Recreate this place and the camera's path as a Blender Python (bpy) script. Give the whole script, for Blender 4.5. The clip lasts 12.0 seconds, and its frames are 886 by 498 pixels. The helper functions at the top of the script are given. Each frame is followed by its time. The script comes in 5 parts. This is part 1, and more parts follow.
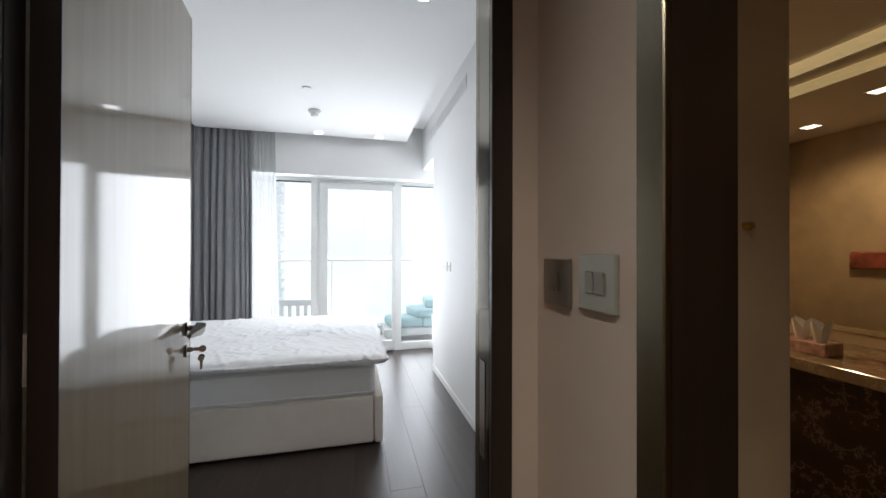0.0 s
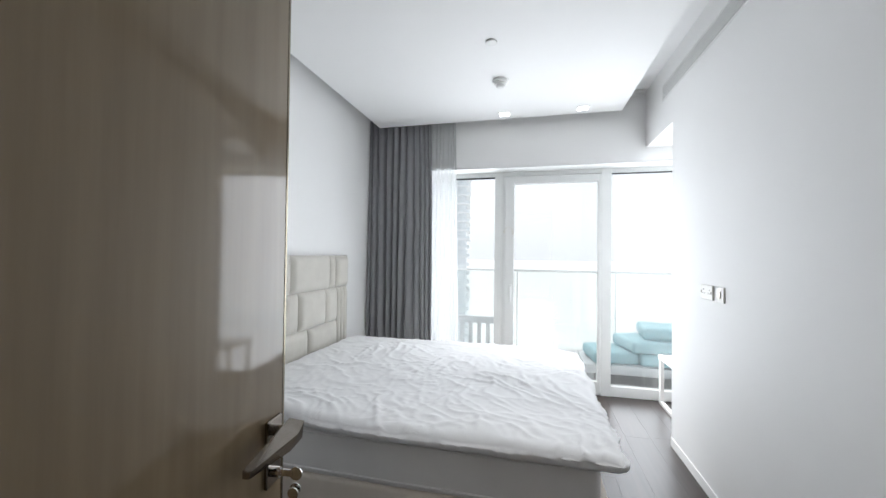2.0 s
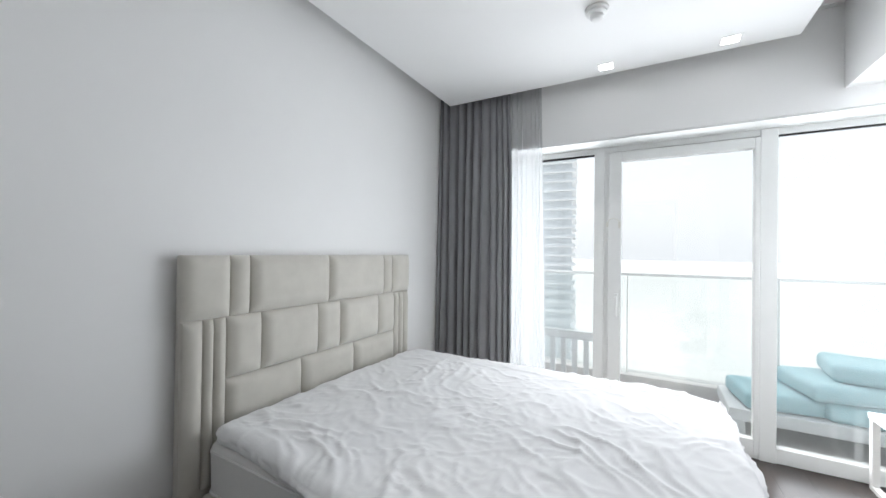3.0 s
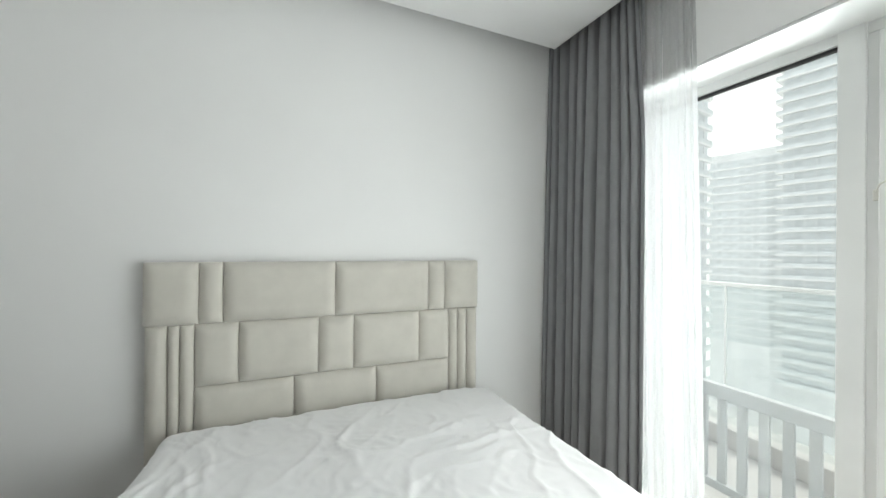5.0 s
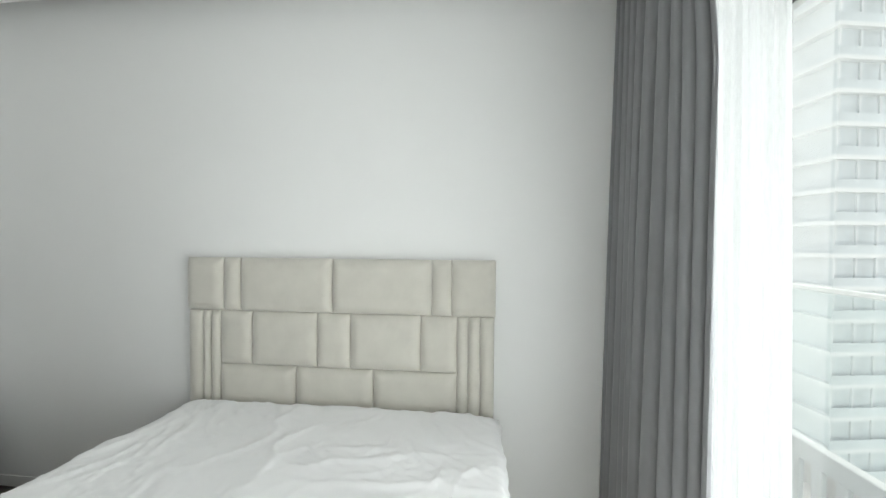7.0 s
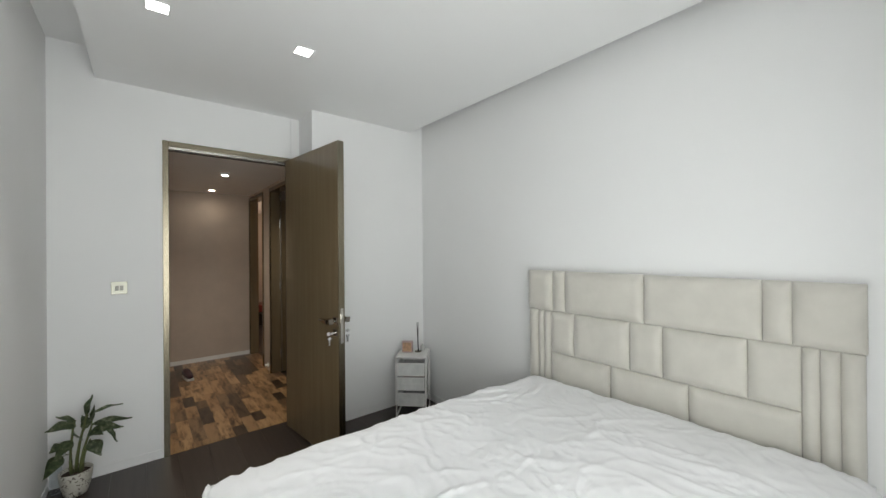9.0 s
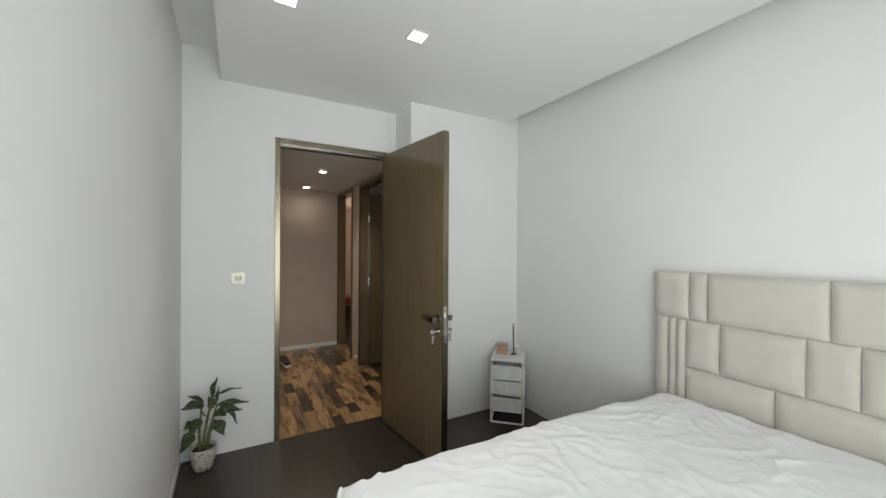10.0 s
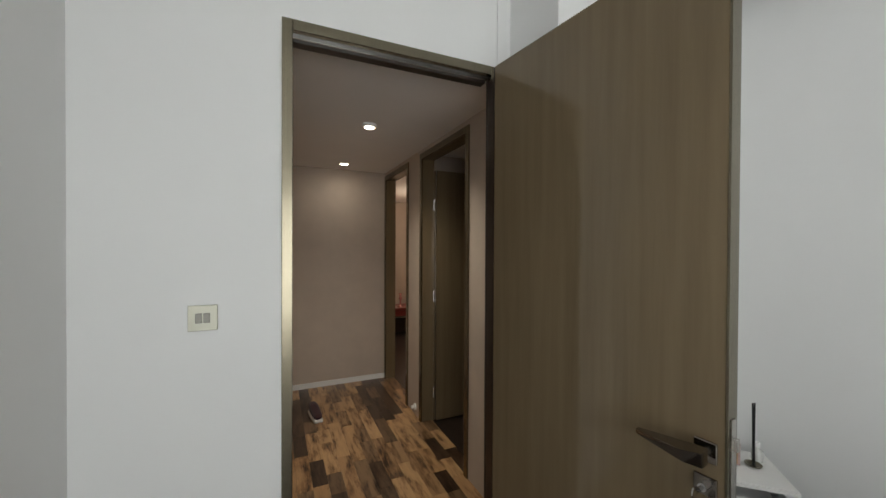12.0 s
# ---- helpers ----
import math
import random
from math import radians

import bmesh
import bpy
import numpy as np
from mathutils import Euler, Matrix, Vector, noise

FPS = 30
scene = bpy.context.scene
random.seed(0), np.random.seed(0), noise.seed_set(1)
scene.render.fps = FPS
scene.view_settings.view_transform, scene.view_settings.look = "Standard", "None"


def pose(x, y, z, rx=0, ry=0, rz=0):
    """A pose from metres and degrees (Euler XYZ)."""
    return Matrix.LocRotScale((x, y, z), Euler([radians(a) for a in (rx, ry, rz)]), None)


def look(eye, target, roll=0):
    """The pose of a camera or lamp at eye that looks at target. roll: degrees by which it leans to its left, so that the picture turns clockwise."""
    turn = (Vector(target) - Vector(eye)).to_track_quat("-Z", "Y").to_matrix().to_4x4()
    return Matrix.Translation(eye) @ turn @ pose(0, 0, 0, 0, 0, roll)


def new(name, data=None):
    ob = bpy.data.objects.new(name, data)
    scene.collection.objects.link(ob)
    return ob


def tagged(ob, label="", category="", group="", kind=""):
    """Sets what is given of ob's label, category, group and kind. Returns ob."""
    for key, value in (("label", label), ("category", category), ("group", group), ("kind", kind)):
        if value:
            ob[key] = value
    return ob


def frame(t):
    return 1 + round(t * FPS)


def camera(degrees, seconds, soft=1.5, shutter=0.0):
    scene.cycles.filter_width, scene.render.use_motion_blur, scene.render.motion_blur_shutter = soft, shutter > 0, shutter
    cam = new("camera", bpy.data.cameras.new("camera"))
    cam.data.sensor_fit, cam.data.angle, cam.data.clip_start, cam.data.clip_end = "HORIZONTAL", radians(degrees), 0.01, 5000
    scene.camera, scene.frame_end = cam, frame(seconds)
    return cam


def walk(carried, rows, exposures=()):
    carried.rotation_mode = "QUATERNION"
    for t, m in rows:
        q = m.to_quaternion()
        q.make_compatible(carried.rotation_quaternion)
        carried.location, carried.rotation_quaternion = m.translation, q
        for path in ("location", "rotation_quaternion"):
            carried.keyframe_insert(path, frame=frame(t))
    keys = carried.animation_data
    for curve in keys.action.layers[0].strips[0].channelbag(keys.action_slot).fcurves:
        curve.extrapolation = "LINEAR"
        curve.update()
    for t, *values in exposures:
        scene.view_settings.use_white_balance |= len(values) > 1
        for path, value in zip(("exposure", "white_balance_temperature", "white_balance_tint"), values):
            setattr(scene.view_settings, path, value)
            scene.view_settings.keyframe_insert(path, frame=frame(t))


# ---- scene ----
# camera and walk
cam = camera(100.55, 12.0)
ROWS = [
    (0.0, 0.088, 0.437, 1.358, -13.87, 0.31, 0.15),
    (0.5, 0.031, 0.591, 1.376, -3.06, 0.30, 0.49),
    (1.0, 0.041, 0.806, 1.372, 2.01, 0.56, 0.80),
    (1.5, 0.030, 1.107, 1.387, 7.41, 0.60, 1.01),
    (2.0, -0.036, 1.470, 1.414, 13.56, 0.79, 0.69),
    (2.5, -0.047, 1.824, 1.422, 20.46, 0.42, 0.72),
    (3.0, -0.021, 2.162, 1.420, 29.29, 0.41, 0.77),
    (3.2, 0.007, 2.294, 1.428, 33.04, 0.23, 0.85),
    (4.8, 0.294, 3.395, 1.470, 63.21, -0.14, 0.72),
    (5.0, 0.271, 3.530, 1.459, 66.60, 0.02, 0.43),
    (5.5, 0.229, 3.815, 1.473, 74.77, -0.49, 0.58),
    (6.0, 0.172, 4.059, 1.472, 79.29, -0.48, 0.72),
    (6.5, 0.202, 4.322, 1.483, 83.50, -0.53, 0.94),
    (7.0, 0.127, 4.549, 1.477, 95.88, -0.93, 0.45),
    (7.5, 0.058, 4.628, 1.471, 110.25, -0.37, 0.48),
    (7.7, 0.086, 4.652, 1.489, 116.09, -0.37, 0.22),
    (9.3, 0.574, 4.693, 1.547, 145.33, 0.01, -0.04),
    (9.5, 0.599, 4.627, 1.550, 148.26, -0.17, 0.32),
    (10.0, 0.666, 4.374, 1.531, 150.50, -0.19, 0.39),
    (10.5, 0.649, 4.041, 1.520, 151.52, -0.55, 0.15),
    (11.0, 0.606, 3.644, 1.542, 154.64, -0.54, 0.19),
    (11.5, 0.540, 3.215, 1.545, 155.61, -0.56, 0.33),
    (12.0, 0.410, 2.704, 1.545, 155.63, -0.51, 0.28),
]
EXPOSURES = [
    (0.0, 1.60, 6050, 9),
    (0.5, 1.50, 6050, 9),
    (1.0, 1.60, 6070, 9),
    (1.5, 1.58, 6100, 9),
    (3.2, 1.50, 6180, 9),
    (4.8, 1.53, 6420, 3),
    (7.5, 1.53, 6420, 3),
    (9.3, 1.54, 6480, 6),
    (11.0, 1.62, 6500, 6),
    (12.0, 1.57, 6500, 6),
]
walk(cam, [(t, pose(x, y, z, 0, 0, yaw) @ pose(0, 0, 0, 90 + pitch, 0, 0) @ pose(0, 0, 0, 0, 0, roll)) for t, x, y, z, yaw, pitch, roll in ROWS], EXPOSURES)

# ---- world, sun, lamps ----
world = bpy.data.worlds.new("world")
scene.world = world
world.use_nodes = True
wn = world.node_tree.nodes
wl = world.node_tree.links
sky = wn.new("ShaderNodeTexSky")
sky.sky_type = "NISHITA"
sky.sun_disc = False
sky.sun_elevation = radians(50)
sky.sun_rotation = radians(-35)
sky.air_density, sky.dust_density, sky.ozone_density = 1.0, 6.0, 1.0
haze = wn.new("ShaderNodeMix")
haze.data_type = "RGBA"
haze.inputs["Factor"].default_value = 0.8
haze.inputs["B"].default_value = (9.3, 9.35, 9.4, 1)
wl.new(sky.outputs["Color"], haze.inputs["A"])
wl.new(haze.outputs["Result"], wn["Background"].inputs["Color"])
wn["Background"].inputs["Strength"].default_value = 0.05


def lamp(name, kind, m, energy, colour, size=0.1, spread=150):
    data = bpy.data.lights.new(name, kind)
    data.energy, data.color = energy, colour
    if kind == "AREA":
        data.size = size
    elif kind == "SUN":
        data.angle = radians(size)
    else:
        data.shadow_soft_size = size
        if kind == "SPOT":
            data.spot_size, data.spot_blend = radians(spread), 0.8
    ob = new(name, data)
    ob.matrix_basis = m
    return ob


# daylight of the balcony window, one sheet of light in each of its three openings
for x0, x1, z0, z1 in ((-1.26, -0.43, 0.10, 2.26), (-0.223, 0.620, 0.14, 2.177), (0.746, 1.78, 0.10, 2.26)):
    pane_light = bpy.data.lights.new("window_light", "AREA")
    pane_light.shape, pane_light.size, pane_light.size_y = "RECTANGLE", x1 - x0, z1 - z0
    pane_light.energy, pane_light.color = 1.14 * math.pi * (x1 - x0) * (z1 - z0), (1.0, 1.0, 1.01)
    pane_light.spread = radians(165)
    new("window_light", pane_light).matrix_basis = pose((x0 + x1) / 2, 5.462, (z0 + z1) / 2, -90)
lamp("sun", "SUN", look((0, 0, 50), (20, -28, 0)), 0.8, (1.0, 0.95, 0.88), 20)

# ---- plan ----
WEST, EAST, SOUTH, NORTH = -1.784, 0.995, 1.204, 5.262
NIB_X, NIB_Y = -0.621, 1.540          # the wall steps forward beside the door
EAST_END = 4.578                      # the east wall stops, a niche follows
NICHE = 1.78
TOP = 2.96                            # ceiling in the gaps round the dropped panel
PANEL = 2.757
GLASS_Y = 5.495
OUT = 5.65                            # outer face of the window wall
HALL_W, HALL_E, HALL_S, HALL_TOP = -0.750, 0.456, -1.500, 2.385
HALL_N = 1.13                         # hall side of the bedroom's south wall
LEFT_N = 1.181                        # the same, on the hinge side of the door
DOOR_L, DOOR_R, DOOR_TOP = -0.510, 0.354, 2.348

# ---- materials ----


def mat(name):
    m = bpy.data.materials.new(name)
    m.use_nodes = True
    nt = m.node_tree
    return m, nt, nt.nodes["Principled BSDF"]


def node(nt, kind, **inputs):
    n = nt.nodes.new(kind)
    for key, value in inputs.items():
        n.inputs[key.replace("_", " ")].default_value = value
    return n


def coords(nt, scale=(1, 1, 1), space="Object"):
    c = nt.nodes.new("ShaderNodeTexCoord")
    mp = nt.nodes.new("ShaderNodeMapping")
    mp.inputs["Scale"].default_value = scale
    nt.links.new(c.outputs[space], mp.inputs["Vector"])
    return mp.outputs["Vector"]


def noisy(nt, vec, scale, detail=4.0, rough=0.55):
    n = node(nt, "ShaderNodeTexNoise", Scale=scale, Detail=detail, Roughness=rough)
    nt.links.new(vec, n.inputs["Vector"])
    return n.outputs["Fac"]


def ramp(nt, fac, stops):
    r = nt.nodes.new("ShaderNodeValToRGB")
    els = r.color_ramp.elements
    while len(els) < len(stops):
        els.new(0.5)
    for e, (p, c) in zip(els, stops):
        e.position, e.color = p, (*c, 1)
    nt.links.new(fac, r.inputs["Fac"])
    return r.outputs["Color"]


def bump(nt, bsdf, fac, strength, distance=0.002):
    b = node(nt, "ShaderNodeBump", Strength=strength, Distance=distance)
    nt.links.new(fac, b.inputs["Height"])
    nt.links.new(b.outputs["Normal"], bsdf.inputs["Normal"])
    return b


def scaled(c, k):
    return tuple(min(1.0, v * k) for v in c)


def plain(name, colour, rough=0.5, metal=0.0, vary=0.06, scale=8.0, fine=160.0, relief=0.15, dist=0.001, coat=0.0, sheen=0.0):
    m, nt, b = mat(name)
    v = coords(nt)
    big = noisy(nt, v, scale)
    nt.links.new(ramp(nt, big, [(0.3, scaled(colour, 1 - vary)), (0.7, scaled(colour, 1 + vary))]), b.inputs["Base Color"])
    b.inputs["Roughness"].default_value, b.inputs["Metallic"].default_value = rough, metal
    b.inputs["Coat Weight"].default_value = coat
    b.inputs["Sheen Weight"].default_value = sheen
    if relief:
        bump(nt, b, noisy(nt, v, fine, 2.0), relief, dist)
    return m


def wood(name, dark, light, rough, coat, along="z", size=1.0, gloss_vary=0.08, per_object=0.0, coat_rough=0.1, coat_ior=1.5):
    """Wood with grain along an axis."""
    m, nt, b = mat(name)
    sc = {"x": (0.6, 14, 14), "y": (14, 0.6, 14), "z": (14, 14, 0.6)}[along]
    v = coords(nt, tuple(s * size for s in sc))
    if per_object:
        info = nt.nodes.new("ShaderNodeObjectInfo")
        shift = nt.nodes.new("ShaderNodeVectorMath")
        shift.operation = "MULTIPLY_ADD"
        shift.inputs[1].default_value = (37.0, 53.0, 29.0)
        nt.links.new(info.outputs["Random"], shift.inputs[0])
        nt.links.new(v, shift.inputs[2])
        v = shift.outputs["Vector"]
    grain = noisy(nt, v, 2.2, 8.0, 0.65)
    fine = noisy(nt, v, 11.0, 3.0)
    col = ramp(nt, grain, [(0.25, dark), (0.55, tuple((a + c) / 2 for a, c in zip(dark, light))), (0.8, light)])
    nt.links.new(col, b.inputs["Base Color"])
    b.inputs["Roughness"].default_value = rough
    b.inputs["Coat Weight"].default_value = coat
    b.inputs["Coat Roughness"].default_value = coat_rough
    b.inputs["Coat IOR"].default_value = coat_ior
    b.inputs["Specular IOR Level"].default_value = 0.08 if coat == 1.0 else 0.5
    bump(nt, b, fine, 0.08, 0.0008)
    return m


def brushed(name, colour, rough=0.3):
    m, nt, b = mat(name)
    v = coords(nt, (60, 60, 1.2))
    f = noisy(nt, v, 3.0)
    nt.links.new(ramp(nt, f, [(0.3, scaled(colour, 0.94)), (0.7, scaled(colour, 1.06))]), b.inputs["Base Color"])
    b.inputs["Metallic"].default_value, b.inputs["Roughness"].default_value = 1.0, rough
    bump(nt, b, f, 0.05, 0.0005)
    return m


def pane_glass(name, tint, veil=0.0):
    """Clear sheet with a mirror gloss that grows towards grazing, and a thin pale film standing in for distance haze.
    """
    m, nt, b = mat(name)
    nt.nodes.remove(b)
    t = node(nt, "ShaderNodeBsdfTransparent", Color=(*tint, 1))
    g = node(nt, "ShaderNodeBsdfGlossy", Color=(0.95, 0.97, 0.97, 1), Roughness=0.01)
    film = node(nt, "ShaderNodeBsdfTranslucent", Color=(0.9, 0.92, 0.92, 1))
    lw = node(nt, "ShaderNodeLayerWeight", Blend=0.5)
    p5 = nt.nodes.new("ShaderNodeMath")
    p5.operation = "POWER"
    p5.inputs[1].default_value = 5.0
    mad = nt.nodes.new("ShaderNodeMath")
    mad.operation = "MULTIPLY_ADD"
    mad.inputs[1].default_value, mad.inputs[2].default_value = 0.45, 0.04
    nt.links.new(lw.outputs["Facing"], p5.inputs[0])
    nt.links.new(p5.outputs["Value"], mad.inputs[0])
    veiled = node(nt, "ShaderNodeMixShader", Fac=veil)
    mix = nt.nodes.new("ShaderNodeMixShader")
    nt.links.new(t.outputs["BSDF"], veiled.inputs[1])
    nt.links.new(film.outputs["BSDF"], veiled.inputs[2])
    nt.links.new(mad.outputs["Value"], mix.inputs["Fac"])
    nt.links.new(veiled.outputs["Shader"], mix.inputs[1])
    nt.links.new(g.outputs["BSDF"], mix.inputs[2])
    nt.links.new(mix.outputs["Shader"], nt.nodes["Material Output"].inputs["Surface"])
    return m


def gauze(name, colour, through_part):
    m, nt, b = mat(name)
    nt.nodes.remove(b)
    t = node(nt, "ShaderNodeBsdfTransparent", Color=(1, 1, 1, 1))
    d = node(nt, "ShaderNodeBsdfDiffuse", Color=(*colour, 1))
    tr = node(nt, "ShaderNodeBsdfTranslucent", Color=(*colour, 1))
    half = node(nt, "ShaderNodeMixShader", Fac=0.11)
    mix = nt.nodes.new("ShaderNodeMixShader")
    weave = noisy(nt, coords(nt, (300, 300, 40)), 1.0, 2.0)
    r = node(nt, "ShaderNodeMapRange", From_Min=0.3, From_Max=0.7, To_Min=1 - through_part - 0.03, To_Max=1 - through_part + 0.03)
    nt.links.new(weave, r.inputs["Value"])
    nt.links.new(r.outputs["Result"], mix.inputs["Fac"])
    nt.links.new(d.outputs["BSDF"], half.inputs[1])
    nt.links.new(tr.outputs["BSDF"], half.inputs[2])
    nt.links.new(t.outputs["BSDF"], mix.inputs[1])
    nt.links.new(half.outputs["Shader"], mix.inputs[2])
    nt.links.new(mix.outputs["Shader"], nt.nodes["Material Output"].inputs["Surface"])
    return m


def glow(name, colour, strength):
    m, nt, b = mat(name)
    b.inputs["Base Color"].default_value = (*colour, 1)
    b.inputs["Emission Color"].default_value = (*colour, 1)
    b.inputs["Emission Strength"].default_value = strength
    return m


def fabric(name, colour, rough=0.9, sheen=0.3, weave=700.0, vary=0.05, relief=0.25):
    m, nt, b = mat(name)
    v = coords(nt)
    nap = noisy(nt, v, 9.0, 5.0)
    nt.links.new(ramp(nt, nap, [(0.3, scaled(colour, 1 - vary)), (0.7, scaled(colour, 1 + vary))]), b.inputs["Base Color"])
    b.inputs["Roughness"].default_value = rough
    b.inputs["Sheen Weight"].default_value = sheen
    bump(nt, b, noisy(nt, v, weave, 2.0), relief, 0.0006)
    return m


WALL = plain("wall_paint", (0.86, 0.86, 0.855), 0.62, vary=0.012, scale=1.6, fine=240, relief=0.06)
CEIL = plain("ceiling_paint", (0.90, 0.90, 0.895), 0.7, vary=0.01, scale=1.2, fine=240, relief=0.05)
HALLPAPER = plain("hall_wallpaper", (0.52, 0.435, 0.362), 0.75, vary=0.05, scale=5.0, fine=420, relief=0.2)
HALLCEIL = plain("hall_ceiling_paint", (0.84, 0.80, 0.77), 0.8, vary=0.02, scale=2.0)
BATHWALL = plain("bath_stone", (0.52, 0.41, 0.27), 0.35, vary=0.15, scale=3.0)
BASE = plain("skirting_paint", (0.82, 0.82, 0.80), 0.45, vary=0.02)
WHITEFRAME = plain("white_coated_frame", (0.80, 0.81, 0.80), 0.35, vary=0.015, fine=300, relief=0.03)
GASKET = plain("black_gasket", (0.02, 0.02, 0.02), 0.6)
BRONZE = brushed("bronze_trim", (0.24, 0.212, 0.155), 0.26)
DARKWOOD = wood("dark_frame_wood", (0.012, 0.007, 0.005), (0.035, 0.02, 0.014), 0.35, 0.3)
LEAFWOOD = wood("lacquered_walnut", (0.148, 0.108, 0.062), (0.200, 0.150, 0.088), 0.5, 1.0, "z", 0.8, coat_rough=0.06, coat_ior=1.43)
DARKFLOOR = wood("dark_floor_wood", (0.019, 0.0125, 0.010), (0.044, 0.030, 0.024), 0.36, 0.2, "y", 1.0, per_object=1.0, coat_rough=0.25)
STEEL = brushed("brushed_nickel", (0.62, 0.60, 0.57), 0.25)
JAMB = brushed("dark_bronze_reveal", (0.17, 0.15, 0.115), 0.13)
PEWTER = brushed("dark_pewter", (0.30, 0.27, 0.24), 0.16)
CHROME = brushed("chrome", (0.75, 0.75, 0.75), 0.12)
DARKMETAL = plain("dark_metal", (0.04, 0.04, 0.04), 0.35, 0.8)
VELVET = fabric("beige_velvet", (0.59, 0.567, 0.51), 0.85, 0.6, 900, 0.05)
BASECLOTH = fabric("cream_bed_base", (0.66, 0.60, 0.53), 0.9, 0.3, 700, 0.03)
LINEN = fabric("white_linen", (0.88, 0.88, 0.885), 0.9, 0.15, 900, 0.012, 0.15)
MATTRESS = fabric("white_mattress", (0.80, 0.79, 0.78), 0.9, 0.2, 500, 0.015, 0.2)
CURTAIN = fabric("grey_curtain", (0.255, 0.257, 0.268), 0.9, 0.25, 600, 0.06)
SHEER = gauze("sheer_voile", (0.80, 0.81, 0.81), 0.30)
# last number: strength of the pale film that imitates outdoor haze
GLASS = pane_glass("window_glass", (0.95, 0.955, 0.955), 0.045)
RAILGLASS = pane_glass("balustrade_glass", (0.93, 0.955, 0.95), 0.03)
PLASTIC = plain("white_switch_plastic", (0.74, 0.73, 0.68), 0.35, vary=0.02, relief=0)
BEIGEPLATE = plain("cream_switch_plate", (0.55, 0.54, 0.45), 0.3, 0.3, vary=0.03, relief=0)
HALLPLATE = plain("grey_green_switch_plate", (0.36, 0.36, 0.31), 0.3, 0.4, vary=0.04, relief=0)
ROCKER = plain("grey_rocker", (0.26, 0.25, 0.22), 0.3, 0.2, vary=0.03, relief=0)
METALPLATE = brushed("grey_switch_plate", (0.40, 0.37, 0.33), 0.35)
TRIMWHITE = plain("white_trim_ring", (0.85, 0.85, 0.84), 0.4, vary=0.01, relief=0)
LIT = glow("lamp_glow_cool", (1.0, 0.98, 0.95), 3.0)
LITWARM = glow("lamp_glow_warm", (1.0, 0.86, 0.68), 8.0)
COVE = glow("cove_glow_warm", (1.0, 0.75, 0.35), 0.10)
LITBATH = glow("lamp_glow_bath", (1.0, 0.85, 0.62), 1.2)
DRAWERWHITE = plain("white_powder_coat", (0.80, 0.79, 0.77), 0.4, vary=0.02, relief=0.05)
MESHWHITE = plain("white_mesh_front", (0.70, 0.71, 0.69), 0.6, vary=0.10, scale=14, fine=500, relief=0.3)
CONCRETE = plain("balcony_tile", (0.52, 0.51, 0.50), 0.6, vary=0.06, scale=2.0)
TURQUOISE = fabric("turquoise_cushion", (0.29, 0.46, 0.50), 0.9, 0.1, 700, 0.05, 0.05)
LEAFGREEN, lnt, lbs = mat("dumb_cane_leaf")
lnt.links.new(ramp(lnt, noisy(lnt, coords(lnt), 42.0, 5.0, 0.6), [(0.32, (0.045, 0.070, 0.030)), (0.46, (0.085, 0.12, 0.055)), (0.56, (0.14, 0.17, 0.085)), (0.66, (0.30, 0.33, 0.21))]), lbs.inputs["Base Color"])
lbs.inputs["Roughness"].default_value = 0.38
bump(lnt, lbs, noisy(lnt, coords(lnt), 60.0), 0.2, 0.002)
STEMGREEN = plain("plant_stem", (0.14, 0.16, 0.06), 0.5, vary=0.2, scale=20)
SOIL = plain("soil", (0.05, 0.032, 0.02), 0.95, vary=0.4, scale=60, fine=90, relief=0.8, dist=0.004)


def speckle(name):
    m, nt, b = mat(name)
    v = coords(nt)
    vo = node(nt, "ShaderNodeTexVoronoi", Scale=75.0)
    nt.links.new(v, vo.inputs["Vector"])
    n = noisy(nt, v, 34.0, 4.0)
    add = nt.nodes.new("ShaderNodeMath")
    add.operation = "MULTIPLY"
    nt.links.new(vo.outputs["Distance"], add.inputs[0])
    nt.links.new(n, add.inputs[1])
    nt.links.new(ramp(nt, add.outputs["Value"], [(0.0, (0.56, 0.54, 0.48)), (0.33, (0.52, 0.50, 0.44)), (0.38, (0.16, 0.14, 0.11)), (0.44, (0.14, 0.12, 0.1))]), b.inputs["Base Color"])
    b.inputs["Roughness"].default_value = 0.35
    return m


POTGLAZE = speckle("speckled_pot_glaze")


